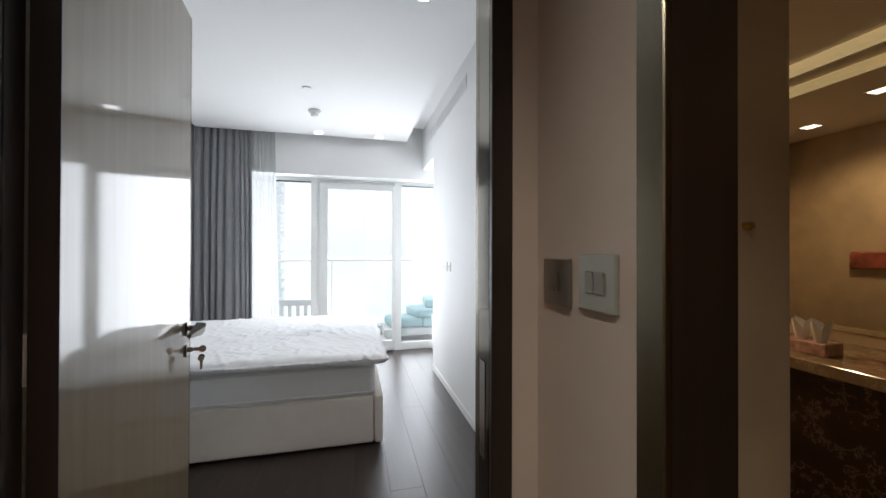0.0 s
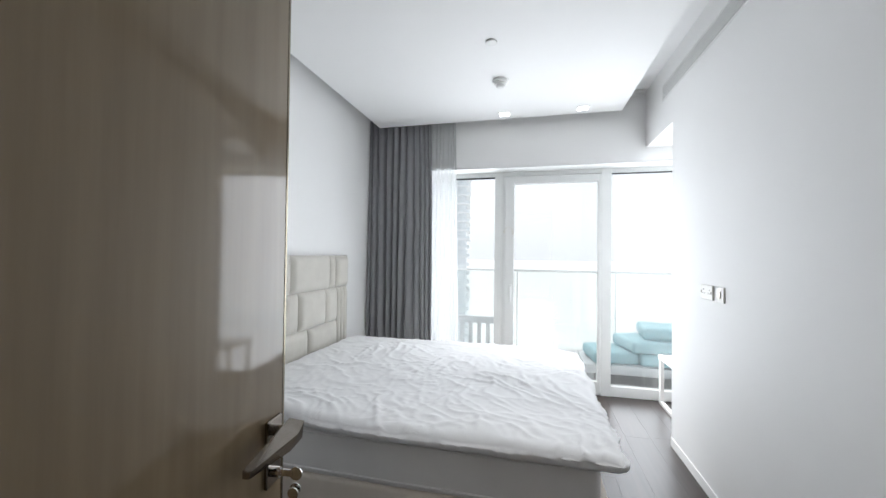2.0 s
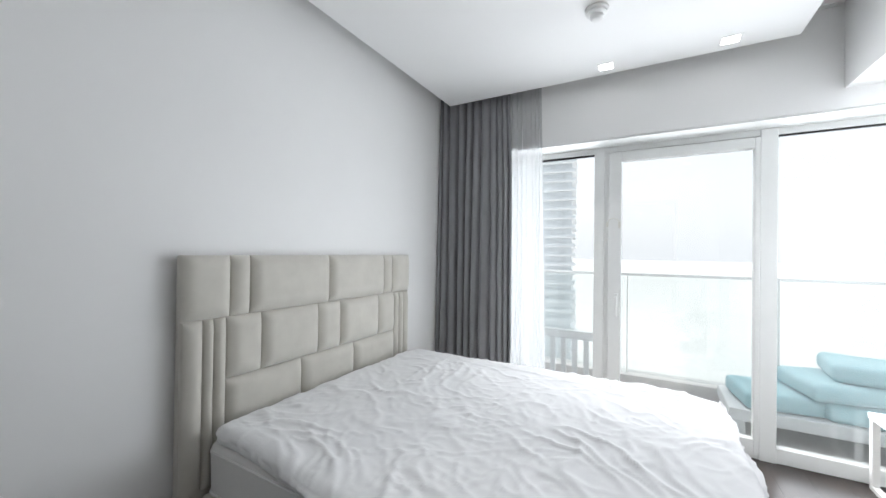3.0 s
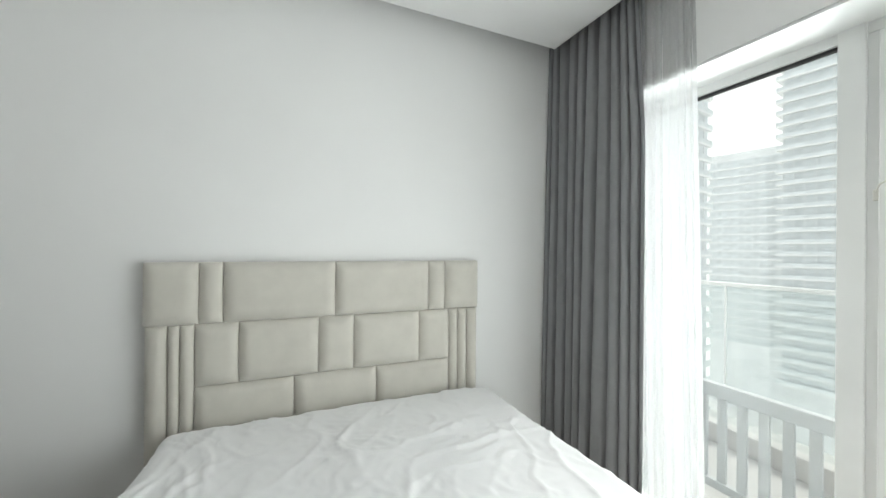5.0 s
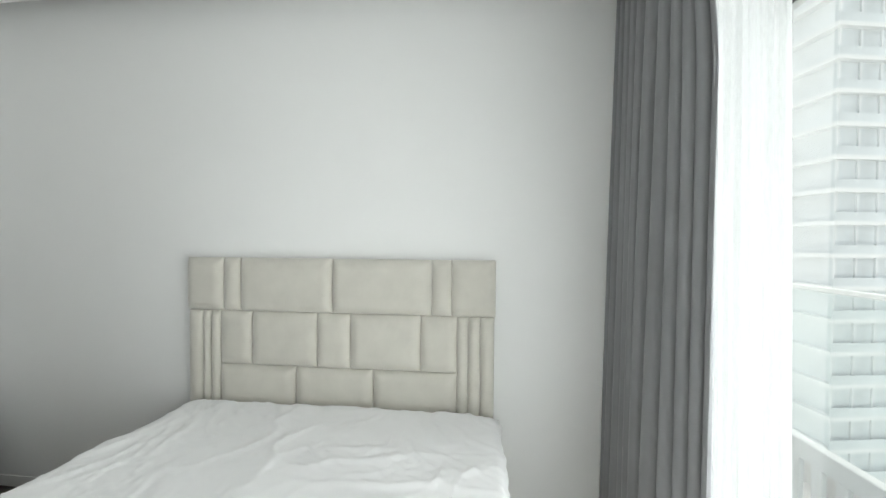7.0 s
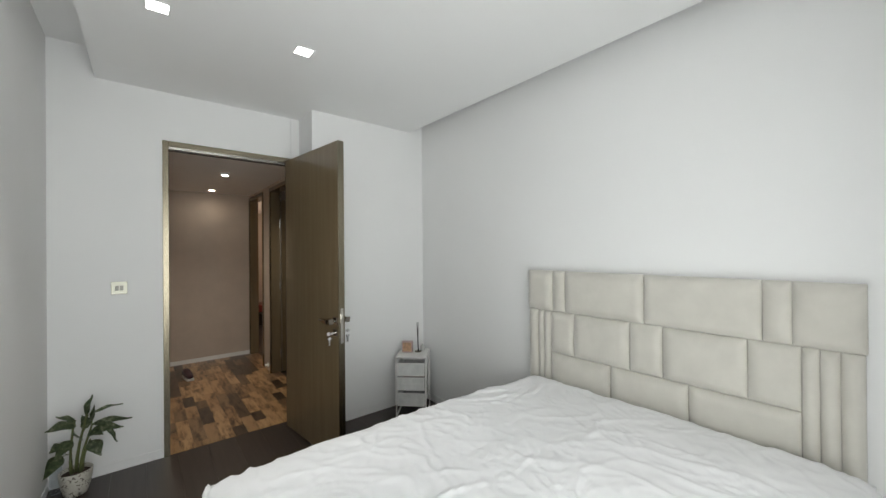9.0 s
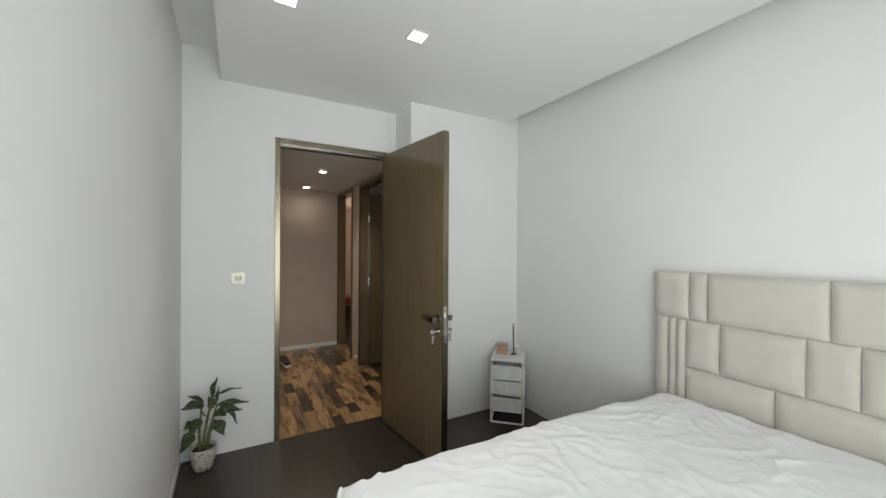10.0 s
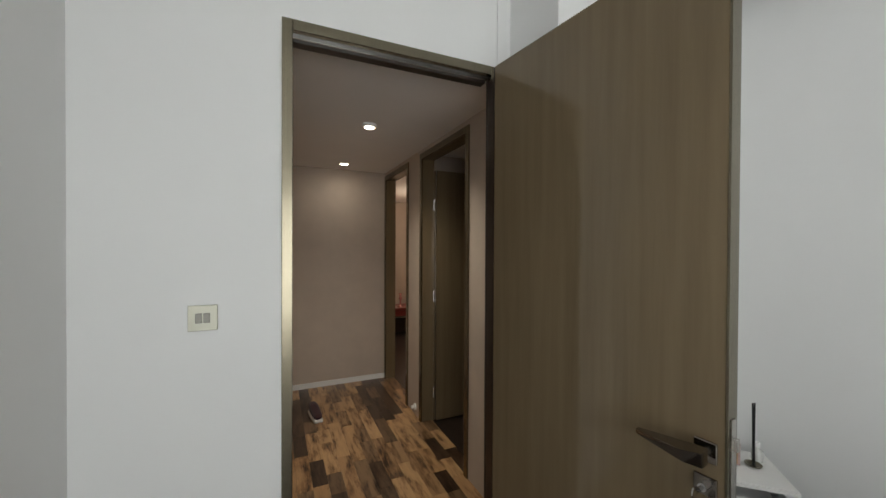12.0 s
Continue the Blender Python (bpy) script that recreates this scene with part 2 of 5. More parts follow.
def plank_mix(name):
    """Reclaimed hall boards: each board its own tone, with dark burnt figure."""
    m, nt, b = mat(name)
    info = nt.nodes.new("ShaderNodeObjectInfo")
    tone = ramp(nt, info.outputs["Random"], [(0.0, (0.05, 0.030, 0.021)), (0.14, (0.08, 0.048, 0.03)), (0.28, (0.22, 0.14, 0.08)), (0.6, (0.40, 0.245, 0.125)), (1.0, (0.52, 0.335, 0.175))])
    v = coords(nt, (13, 2.2, 13))
    shift = nt.nodes.new("ShaderNodeVectorMath")
    shift.operation = "MULTIPLY_ADD"
    shift.inputs[1].default_value = (61.0, 43.0, 29.0)
    nt.links.new(info.outputs["Random"], shift.inputs[0])
    nt.links.new(v, shift.inputs[2])
    g = noisy(nt, shift.outputs["Vector"], 1.3, 9.0, 0.7)
    dark = ramp(nt, g, [(0.36, (0.08, 0.055, 0.05)), (0.45, (0.58, 0.50, 0.44)), (0.53, (0.98, 0.95, 0.9)), (0.72, (1.2, 1.16, 1.08))])
    mul = nt.nodes.new("ShaderNodeMix")
    mul.data_type, mul.blend_type = "RGBA", "MULTIPLY"
    mul.inputs["Factor"].default_value = 1.0
    nt.links.new(tone, mul.inputs["A"])
    nt.links.new(dark, mul.inputs["B"])
    nt.links.new(mul.outputs["Result"], b.inputs["Base Color"])
    b.inputs["Roughness"].default_value = 0.28
    b.inputs["Coat Weight"].default_value = 0.4
    b.inputs["Coat Roughness"].default_value = 0.2
    bump(nt, b, g, 0.15, 0.002)
    return m


HALLBOARD = plank_mix("reclaimed_hall_board")


def marble(name, dark, light, veins):
    m, nt, b = mat(name)
    n = noisy(nt, coords(nt, (2.5, 2.5, 2.5)), 1.5, 10.0, 0.7)
    nt.links.new(ramp(nt, n, [(0.35, dark), (0.495, light), (0.505, veins), (0.52, light), (0.7, dark)]), b.inputs["Base Color"])
    b.inputs["Roughness"].default_value = 0.12
    return m


DARKMARBLE = marble("dark_marble", (0.03, 0.015, 0.01), (0.05, 0.027, 0.018), (0.2, 0.13, 0.1))
BROWNMARBLE = marble("brown_marble", (0.22, 0.15, 0.08), (0.32, 0.23, 0.13), (0.5, 0.4, 0.28))

# ---- mesh helpers ----


def world_of(ob):
    m = ob.matrix_basis
    return world_of(ob.parent) @ ob.matrix_parent_inverse @ m if ob.parent else m


def mesh_of(name, bm, material, smooth=False):
    me = bpy.data.meshes.new(name)
    bmesh.ops.recalc_face_normals(bm, faces=bm.faces)
    if smooth:
        for f in bm.faces:
            f.smooth = True
    bm.to_mesh(me)
    bm.free()
    for m in material if isinstance(material, (list, tuple)) else (material,):
        me.materials.append(m)
    return me


def part(name, bm, material, parent=None, label="", smooth=False):
    """Links a bmesh, built in world places, as one mesh object under a thing or part."""
    ob = new(name, mesh_of(name, bm, material, smooth))
    if parent:
        ob.parent = parent
        ob.matrix_parent_inverse = world_of(parent).inverted()
    if label:
        tagged(ob, label)
    return ob


def thing(name, base, label, category, group=""):
    ob = new(name)
    ob.empty_display_size = 0.1
    ob.matrix_basis = Matrix.Translation(base)
    return tagged(ob, label, category, group)


def structure(name, bm, material, label="", category=""):
    return tagged(part(name, bm, material), label, category, kind="structure")


def box(bm, x0, y0, z0, x1, y1, z1, bevel=0.0, seg=1, m=None):
    g = bmesh.ops.create_cube(bm, size=1.0)
    vs = g["verts"]
    for v in vs:
        v.co = Vector((x0 + (v.co.x + 0.5) * (x1 - x0), y0 + (v.co.y + 0.5) * (y1 - y0), z0 + (v.co.z + 0.5) * (z1 - z0)))
    if bevel:
        es = list({e for v in vs for e in v.link_edges})
        r = bmesh.ops.bevel(bm, geom=es, offset=bevel, segments=seg, affect="EDGES", profile=0.5)
        vs = list({v for f in r["faces"] for v in f.verts} | {v for v in vs if v.is_valid})
    if m:
        bmesh.ops.transform(bm, matrix=m, verts=vs)
    return bm


def boxes(*specs, bevel=0.0, m=None):
    bm = bmesh.new()
    for s in specs:
        box(bm, *s, bevel=bevel, m=m)
    return bm


def tube(bm, a, b, r0, r1=None, n=12, caps=True):
    """A round bar from a to b."""
    a, b = Vector(a), Vector(b)
    d = b - a
    m = Matrix.Translation((a + b) / 2) @ d.to_track_quat("Z", "Y").to_matrix().to_4x4()
    bmesh.ops.create_cone(bm, cap_ends=caps, segments=n, radius1=r0, radius2=r0 if r1 is None else r1, depth=d.length, matrix=m)
    return bm


def bent(bm, pts, r, n=8):
    """A round bar along a line of points."""
    pts = [Vector(p) for p in pts]
    rings = []
    for i, p in enumerate(pts):
        d = (pts[min(i + 1, len(pts) - 1)] - pts[max(i - 1, 0)]).normalized()
        q = d.to_track_quat("Z", "Y").to_matrix()
        rr = r[i] if isinstance(r, (list, tuple)) else r
        rings.append([bm.verts.new(p + q @ Vector((rr * math.cos(k * 2 * math.pi / n), rr * math.sin(k * 2 * math.pi / n), 0))) for k in range(n)])
    for a, b in zip(rings, rings[1:]):
        for k in range(n):
            bm.faces.new((a[k], a[(k + 1) % n], b[(k + 1) % n], b[k]))
    bm.faces.new(rings[0])
    bm.faces.new(rings[-1])
    return bm


def lathe(bm, profile, centre, n=32):
    """A turned body from (radius, height) pairs."""
    cx, cy, cz = centre
    rings = [[bm.verts.new((cx + r * math.cos(k * 2 * math.pi / n), cy + r * math.sin(k * 2 * math.pi / n), cz + h)) for k in range(n)] for r, h in profile]
    for a, b in zip(rings, rings[1:]):
        for k in range(n):
            bm.faces.new((a[k], a[(k + 1) % n], b[(k + 1) % n], b[k]))
    bm.faces.new(rings[0])
    bm.faces.new(rings[-1])
    return bm


def soft_box(x0, y0, z0, x1, y1, z1, r, step, shape=None):
    """A closed box with round edges on an even grid; shape(p, n) may move each vertex."""
    bm = bmesh.new()
    lo, hi = Vector((x0, y0, z0)), Vector((x1, y1, z1))
    axes = []
    for a in range(3):
        inner = max(1, round((hi[a] - lo[a] - 2 * r) / step))
        edge = [r * (1 - math.cos(k * math.pi / 8)) / 1.0 for k in range(4)]
        cs = [lo[a] + e for e in edge] + [lo[a] + r + (hi[a] - lo[a] - 2 * r) * k / inner for k in range(inner + 1)] + [hi[a] - e for e in reversed(edge)]
        axes.append(cs)
    seen = {}

    def vert(p):
        key = (round(p[0], 5), round(p[1], 5), round(p[2], 5))
        if key not in seen:
            q = Vector([min(max(p[a], lo[a] + r), hi[a] - r) for a in range(3)])
            n = (Vector(p) - q)
            n = n.normalized() if n.length > 1e-7 else Vector((0, 0, 1))
            out = q + n * r
            seen[key] = bm.verts.new(shape(out, n) if shape else out)
        return seen[key]

    for a in range(3):
        b, c = (a + 1) % 3, (a + 2) % 3
        for side in (lo[a], hi[a]):
            for i in range(len(axes[b]) - 1):
                for j in range(len(axes[c]) - 1):
                    quad = []
                    for u, w in ((i, j), (i + 1, j), (i + 1, j + 1), (i, j + 1)):
                        p = [0, 0, 0]
                        p[a], p[b], p[c] = side, axes[b][u], axes[c][w]
                        quad.append(vert(p))
                    if len(set(quad)) == 4:
                        try:
                            bm.faces.new(quad)
                        except ValueError:
                            pass
    return bm


# ---- large structure ----
T = 0.12
structure("wall_west", boxes((WEST - T, HALL_N, 0, WEST, OUT, TOP)), WALL, "plain white painted wall behind the bed", "wall")
structure("wall_east", boxes((EAST, SOUTH, 0, EAST + 0.146, EAST_END, TOP)), WALL, "plain white painted wall beside the door", "wall")
structure("bulkhead", boxes((EAST, EAST_END, 2.435, NICHE, NORTH, TOP)), WALL, "white boxed air conditioning bulkhead over the niche", "bulkhead")
structure("wall_niche", boxes((NICHE, EAST_END - 0.1, 0, NICHE + T, OUT, TOP), (EAST + 0.146, EAST_END - 0.1, 0, NICHE, EAST_END, TOP)), WALL, "white painted walls of the niche by the window", "wall")
structure("wall_north", boxes((WEST, NORTH, 2.315, NICHE, OUT, TOP), (WEST, NORTH, 0, -1.32, OUT, 2.315)), WALL, "white painted wall above the balcony window", "wall")
south = bmesh.new()
box(south, DOOR_R + 0.036, HALL_N, 0, EAST, SOUTH, TOP)
box(south, NIB_X, LEFT_N, 0, DOOR_L - 0.0385, SOUTH, TOP)
box(south, DOOR_L - 0.036, HALL_N, DOOR_TOP + 0.042, DOOR_R + 0.036, SOUTH, TOP)
box(south, WEST, HALL_N, 0, HALL_W - 0.11, NIB_Y, TOP)
box(south, HALL_W - 0.11, LEFT_N, 0, NIB_X, NIB_Y, TOP)
box(south, HALL_W - 0.11, HALL_N, HALL_TOP + 0.1, DOOR_L - 0.0385, LEFT_N, TOP)
structure("wall_south", south, WALL, "white painted wall round the bedroom door", "wall")
structure("ceiling", boxes((WEST - T, HALL_N, TOP, NICHE + T, OUT, TOP + 0.1)), CEIL, "white upper ceiling in the shadow gap", "ceiling")
panel_bm = bmesh.new()
box(panel_bm, NIB_X, SOUTH, PANEL, 0.762, 5.130, TOP)
box(panel_bm, -1.630, NIB_Y, PANEL, NIB_X, 5.130, TOP)
structure("ceiling_panel", panel_bm, CEIL, "smooth white dropped ceiling panel with shadow gaps", "ceiling")
structure("floor", boxes((WEST - T, 1.19, -0.15, NICHE + T, OUT, -0.014)), DARKFLOOR, "dark brown wooden board floor", "floor")
bb = bmesh.new()
box(bb, DOOR_R + 0.037, SOUTH, 0, EAST, SOUTH + 0.005, 0.065)
box(bb, EAST - 0.005, SOUTH + 0.005, 0, EAST, EAST_END, 0.065)
box(bb, WEST, NIB_Y, 0, NIB_X, NIB_Y + 0.005, 0.065)
box(bb, WEST, NIB_Y + 0.005, 0, WEST + 0.005, NORTH, 0.065)
structure("baseboard", bb, WALL, "low white skirting along the bedroom walls", "baseboard")

# hall
structure("hall_wall_south", boxes((HALL_W - 0.11, HALL_S - T, 0, HALL_E + T, HALL_S, HALL_TOP + 0.1)), HALLPAPER, "beige papered end wall of the hall", "wall")
structure("hall_baseboard", boxes((HALL_W, HALL_S, 0, HALL_E, HALL_S + 0.012, 0.055)), BASE, "white skirting of the hall end wall", "baseboard")
A0, A1, B0, B1 = -0.293, 0.519, -1.445, -0.701
hw = bmesh.new()
box(hw, HALL_W - 0.11, A1 + 0.045, 0, HALL_W, LEFT_N, HALL_TOP)
box(hw, HALL_W - 0.11, B1 + 0.045, 0, HALL_W, A0 - 0.045, HALL_TOP)
box(hw, HALL_W - 0.11, A0 - 0.045, 2.345, HALL_W, A1 + 0.045, HALL_TOP)
box(hw, HALL_W - 0.11, HALL_S, 2.345, HALL_W, B1 + 0.045, HALL_TOP)
structure("hall_wall_west", hw, HALLPAPER, "beige papered hall wall with two doorways", "wall")
C0, C1 = -0.05, 0.795
he = bmesh.new()
box(he, HALL_E, C1 + 0.045, 0, HALL_E + 0.10, HALL_N, HALL_TOP)
box(he, HALL_E, HALL_S, 0, HALL_E + 0.10, C0 - 0.045, HALL_TOP)
box(he, HALL_E, C0 - 0.045, 2.345, HALL_E + 0.10, C1 + 0.045, HALL_TOP)
structure("hall_wall_east", he, HALLPAPER, "beige papered hall wall with the bathroom doorway", "wall")
structure("hall_wall_north", boxes((HALL_W, LEFT_N - 0.010, 0, DOOR_L - 0.061, LEFT_N - 0.001, HALL_TOP), (DOOR_R + 0.045, HALL_N - 0.010, 0, HALL_E, HALL_N - 0.001, HALL_TOP)), HALLPAPER, "beige papered hall wall beside the bedroom door", "wall")
FAR_S = -4.20
structure("hall_ceiling", boxes((HALL_W - 1.7, FAR_S - T, HALL_TOP, HALL_W, HALL_S - T, HALL_TOP + 0.1), (HALL_W - 1.7, HALL_S - T, HALL_TOP, HALL_E + 0.10, HALL_N, HALL_TOP + 0.1), (HALL_W - 0.11, HALL_N, HALL_TOP, DOOR_L - 0.0385, LEFT_N, HALL_TOP + 0.1)), HALLCEIL, "flat warm white hall ceiling", "ceiling")
structure("hall_floor", boxes((HALL_W - 0.11, HALL_S - T, -0.15, HALL_E + 0.10, 1.19, -0.014)), DARKWOOD, "underlay of the hall board floor", "floor")


def door_trim(name, bm_face, bm_dark, label, lining=DARKWOOD):
    ob = structure(name, bm_face, BRONZE, label, "door frame")
    part("lining", bm_dark, lining, ob, "wooden door lining")
    return ob


# bedroom door frame: bronze jambs and bedroom face, dark casing to the hall
face = bmesh.new()
box(face, DOOR_R, SOUTH - 0.012, 0, DOOR_R + 0.038, SOUTH + 0.010, DOOR_TOP + 0.042, bevel=0.002)
box(face, DOOR_L - 0.038, SOUTH - 0.012, DOOR_TOP - 0.0205, DOOR_L, SOUTH + 0.010, DOOR_TOP + 0.042, bevel=0.002)
box(face, DOOR_L, SOUTH - 0.012, DOOR_TOP, DOOR_R, SOUTH + 0.010, DOOR_TOP + 0.042, bevel=0.002)
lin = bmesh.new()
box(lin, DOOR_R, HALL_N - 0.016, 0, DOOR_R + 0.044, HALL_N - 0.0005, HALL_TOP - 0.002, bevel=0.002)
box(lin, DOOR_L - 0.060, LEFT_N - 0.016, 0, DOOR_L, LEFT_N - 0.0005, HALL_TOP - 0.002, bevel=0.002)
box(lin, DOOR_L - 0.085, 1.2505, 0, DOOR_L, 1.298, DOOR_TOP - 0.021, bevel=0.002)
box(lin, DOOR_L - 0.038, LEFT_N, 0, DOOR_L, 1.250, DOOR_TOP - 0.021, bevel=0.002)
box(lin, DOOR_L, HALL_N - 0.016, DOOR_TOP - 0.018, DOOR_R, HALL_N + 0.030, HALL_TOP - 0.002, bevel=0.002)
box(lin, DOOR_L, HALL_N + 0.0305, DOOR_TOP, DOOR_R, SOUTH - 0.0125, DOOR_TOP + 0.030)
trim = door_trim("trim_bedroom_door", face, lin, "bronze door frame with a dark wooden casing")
part("reveal", boxes((DOOR_R, HALL_N, 0, DOOR_R + 0.036, SOUTH - 0.0125, DOOR_TOP + 0.030)), JAMB, trim, "polished dark bronze reveal")
part("strike_plate", boxes((DOOR_R - 0.0015, 1.150, 0.93, DOOR_R - 0.0003, 1.180, 1.13)), STEEL, trim, "steel strike plate")
part("rebate_seal", boxes((DOOR_L + 0.002, HALL_N + 0.0310, DOOR_TOP - 0.010, DOOR_R - 0.002, HALL_N + 0.045, DOOR_TOP - 0.0005)), STEEL, trim)

for nm, a, b, x, sgn, lab in (("trim_hall_door", A0, A1, HALL_W, 1, "bronze frame of the darker hall doorway"), ("trim_end_door", B0, B1, HALL_W, 1, "bronze frame of the doorway at the hall end"), ("trim_bath_door", C0, C1, HALL_E, -1, "bronze frame of the bathroom doorway")):
    depth = 0.10 if sgn < 0 else 0.11
    f, d = bmesh.new(), bmesh.new()
    for y0, y1 in ((a - 0.045, a), (b, b + 0.045)):
        box(f, min(x, x + sgn * 0.012), y0, 0, max(x, x + sgn * 0.012), y1, 2.345, bevel=0.002)
        if sgn < 0:
            box(d, x, y0, 0, x + depth, y1, 2.345)
        else:
            box(d, x - depth, y0, 0, x, y1, 2.345)
    box(f, min(x, x + sgn * 0.012), a, 2.295, max(x, x + sgn * 0.012), b, 2.345, bevel=0.002)
    box(d, *((x, a, 2.295, x + depth, b, 2.345) if sgn < 0 else (x - depth, a, 2.295, x, b, 2.345)))
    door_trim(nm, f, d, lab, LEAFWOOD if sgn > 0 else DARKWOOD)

# rooms seen through the hall doorways
R0 = HALL_W - 1.7
structure("side_room_wall", boxes((R0 - T, FAR_S - T, 0, R0, HALL_N, HALL_TOP), (R0, FAR_S - T, 0, HALL_W, FAR_S, HALL_TOP), (HALL_W - 0.11, FAR_S, 0, HALL_W, HALL_S - T, HALL_TOP), (R0, 0.98, 0, HALL_W - 0.11, HALL_N, HALL_TOP), (R0, -0.55, 0, HALL_W - 0.11, -0.45, HALL_TOP)), HALLPAPER, "pinkish beige walls of the side rooms", "wall")
structure("side_room_floor", boxes((R0 - T, FAR_S - T, -0.15, HALL_W - 0.11, HALL_N, -0.002)), DARKFLOOR, "dark wooden floor of the side rooms", "floor")

# bathroom
MIRROR_X = 2.67
structure("bath_wall_west", boxes((HALL_E + 0.10, HALL_N - 0.008, 0, EAST + 0.146, HALL_N - 0.001, 2.4), (EAST + 0.1465, HALL_N - 0.008, 0, EAST + 0.154, 3.1, 2.4)), BATHWALL, "warm beige stone bathroom walls", "wall")
structure("bath_wall_north", boxes((EAST + 0.1465, 3.1, 0, MIRROR_X, 3.2, 2.4)), BATHWALL, "warm beige stone bathroom wall", "wall")
structure("bath_wall_east", boxes((MIRROR_X, -0.9, 0, MIRROR_X + 0.1, 3.2, 2.4)), BATHWALL, "warm beige stone wall behind the basin counter", "wall")
structure("bath_wall_south", boxes((HALL_E + 0.10, -0.9, 0, MIRROR_X, -0.8, 2.4)), BATHWALL, "warm beige stone bathroom wall", "wall")
structure("bath_floor", boxes((HALL_E + 0.10, -0.9, -0.15, MIRROR_X + 0.1, HALL_N - 0.001, -0.002), (EAST + 0.1465, HALL_N - 0.001, -0.15, MIRROR_X + 0.1, 3.2, -0.002)), BROWNMARBLE, "polished brown stone bathroom floor", "floor")
structure("bath_ceiling", boxes((HALL_E + 0.10, -0.9, 2.4, MIRROR_X + 0.1, HALL_N - 0.001, 2.5), (EAST + 0.1465, HALL_N - 0.001, 2.4, MIRROR_X + 0.1, 3.2, 2.5)), HALLCEIL, "warm lit bathroom ceiling", "ceiling")

# ---- window and balcony door ----
WX0, WX1, WTOP = -1.32, NICHE, 2.315
win = structure("window_1", boxes((WX0, GLASS_Y, WTOP - 0.055, WX1, GLASS_Y + 0.07, WTOP), (WX0, GLASS_Y, 0.0, WX1, GLASS_Y + 0.07, 0.10), bevel=0.003), WHITEFRAME, "white framed floor to ceiling window with a balcony door", "window")
part("reveal", boxes((WX0, NORTH + 0.004, WTOP - 0.012, WX1, GLASS_Y, WTOP - 0.002)), WHITEFRAME, win)
part("jamb", boxes((WX0, GLASS_Y, 0.10, WX0 + 0.06, GLASS_Y + 0.07, WTOP - 0.055), bevel=0.003), WHITEFRAME, win)
part("mullion", boxes((-0.430, GLASS_Y - 0.012, 0.0, -0.352, GLASS_Y + 0.075, WTOP), bevel=0.003), WHITEFRAME, win)
part("mullion", boxes((0.652, GLASS_Y - 0.012, 0.0, 0.746, GLASS_Y + 0.075, WTOP), bevel=0.003), WHITEFRAME, win)
part("gasket", boxes((WX0 + 0.06, GLASS_Y + 0.012, WTOP - 0.070, -0.430, GLASS_Y + 0.03, WTOP - 0.056), (0.746, GLASS_Y + 0.012, WTOP - 0.066, WX1, GLASS_Y + 0.03, WTOP - 0.056)), GASKET, win, "thin black seal")
for x0, x1 in ((WX0 + 0.06, -0.430), (0.746, WX1)):
    p = part("pane", boxes((x0, GLASS_Y + 0.028, 0.10, x1, GLASS_Y + 0.036, WTOP - 0.055)), GLASS, win, "clear glass pane")
    p.visible_shadow = False
sash = bmesh.new()
S0, S1, ST = -0.318, 0.650, 2.252
box(sash, -0.352, GLASS_Y, 0.02, -0.3185, GLASS_Y + 0.05, WTOP - 0.055)
for s in ((S0, S0 + 0.095, 0.03, ST), (S1 - 0.030, S1, 0.03, ST)):
    box(sash, s[0], GLASS_Y - 0.022, s[2], s[1], GLASS_Y + 0.045, s[3], bevel=0.004)
box(sash, S0 + 0.095, GLASS_Y - 0.022, ST - 0.075, S1 - 0.030, GLASS_Y + 0.045, ST, bevel=0.004)
box(sash, S0 + 0.095, GLASS_Y - 0.022, 0.03, S1 - 0.030, GLASS_Y + 0.045, 0.14, bevel=0.004)
sash_ob = part("door_sash", sash, WHITEFRAME, win, "white balcony door sash")
p = part("pane", boxes((S0 + 0.095, GLASS_Y + 0.008, 0.14, S1 - 0.030, GLASS_Y + 0.016, ST - 0.075)), GLASS, sash_ob)
p.visible_shadow = False
hd = bmesh.new()
box(hd, -0.272, GLASS_Y - 0.032, 0.99, -0.242, GLASS_Y - 0.022, 1.10, bevel=0.004)
box(hd, -0.266, GLASS_Y - 0.060, 1.05, -0.248, GLASS_Y - 0.032, 1.07, bevel=0.003)
box(hd, -0.267, GLASS_Y - 0.072, 0.915, -0.247, GLASS_Y - 0.056, 1.075, bevel=0.006, seg=2)
part("handle", hd, WHITEFRAME, sash_ob, "white lever handle turned down")
ctb = bmesh.new()
box(ctb, -0.245, GLASS_Y - 0.034, 1.63, -0.225, GLASS_Y - 0.022, 1.68, bevel=0.002)
box(ctb, -0.335, GLASS_Y - 0.012, 1.645, -0.318, GLASS_Y - 0.001, 1.685, bevel=0.002)
bent(ctb, [(-0.235, GLASS_Y - 0.028, 1.675), (-0.25, GLASS_Y - 0.045, 1.70), (-0.28, GLASS_Y - 0.05, 1.712), (-0.31, GLASS_Y - 0.035, 1.70), (-0.328, GLASS_Y - 0.012, 1.675)], 0.003, 6)
part("contact_sensor", ctb, PLASTIC, sash_ob, "small white door contact with a cable")

# ---- curtains ----


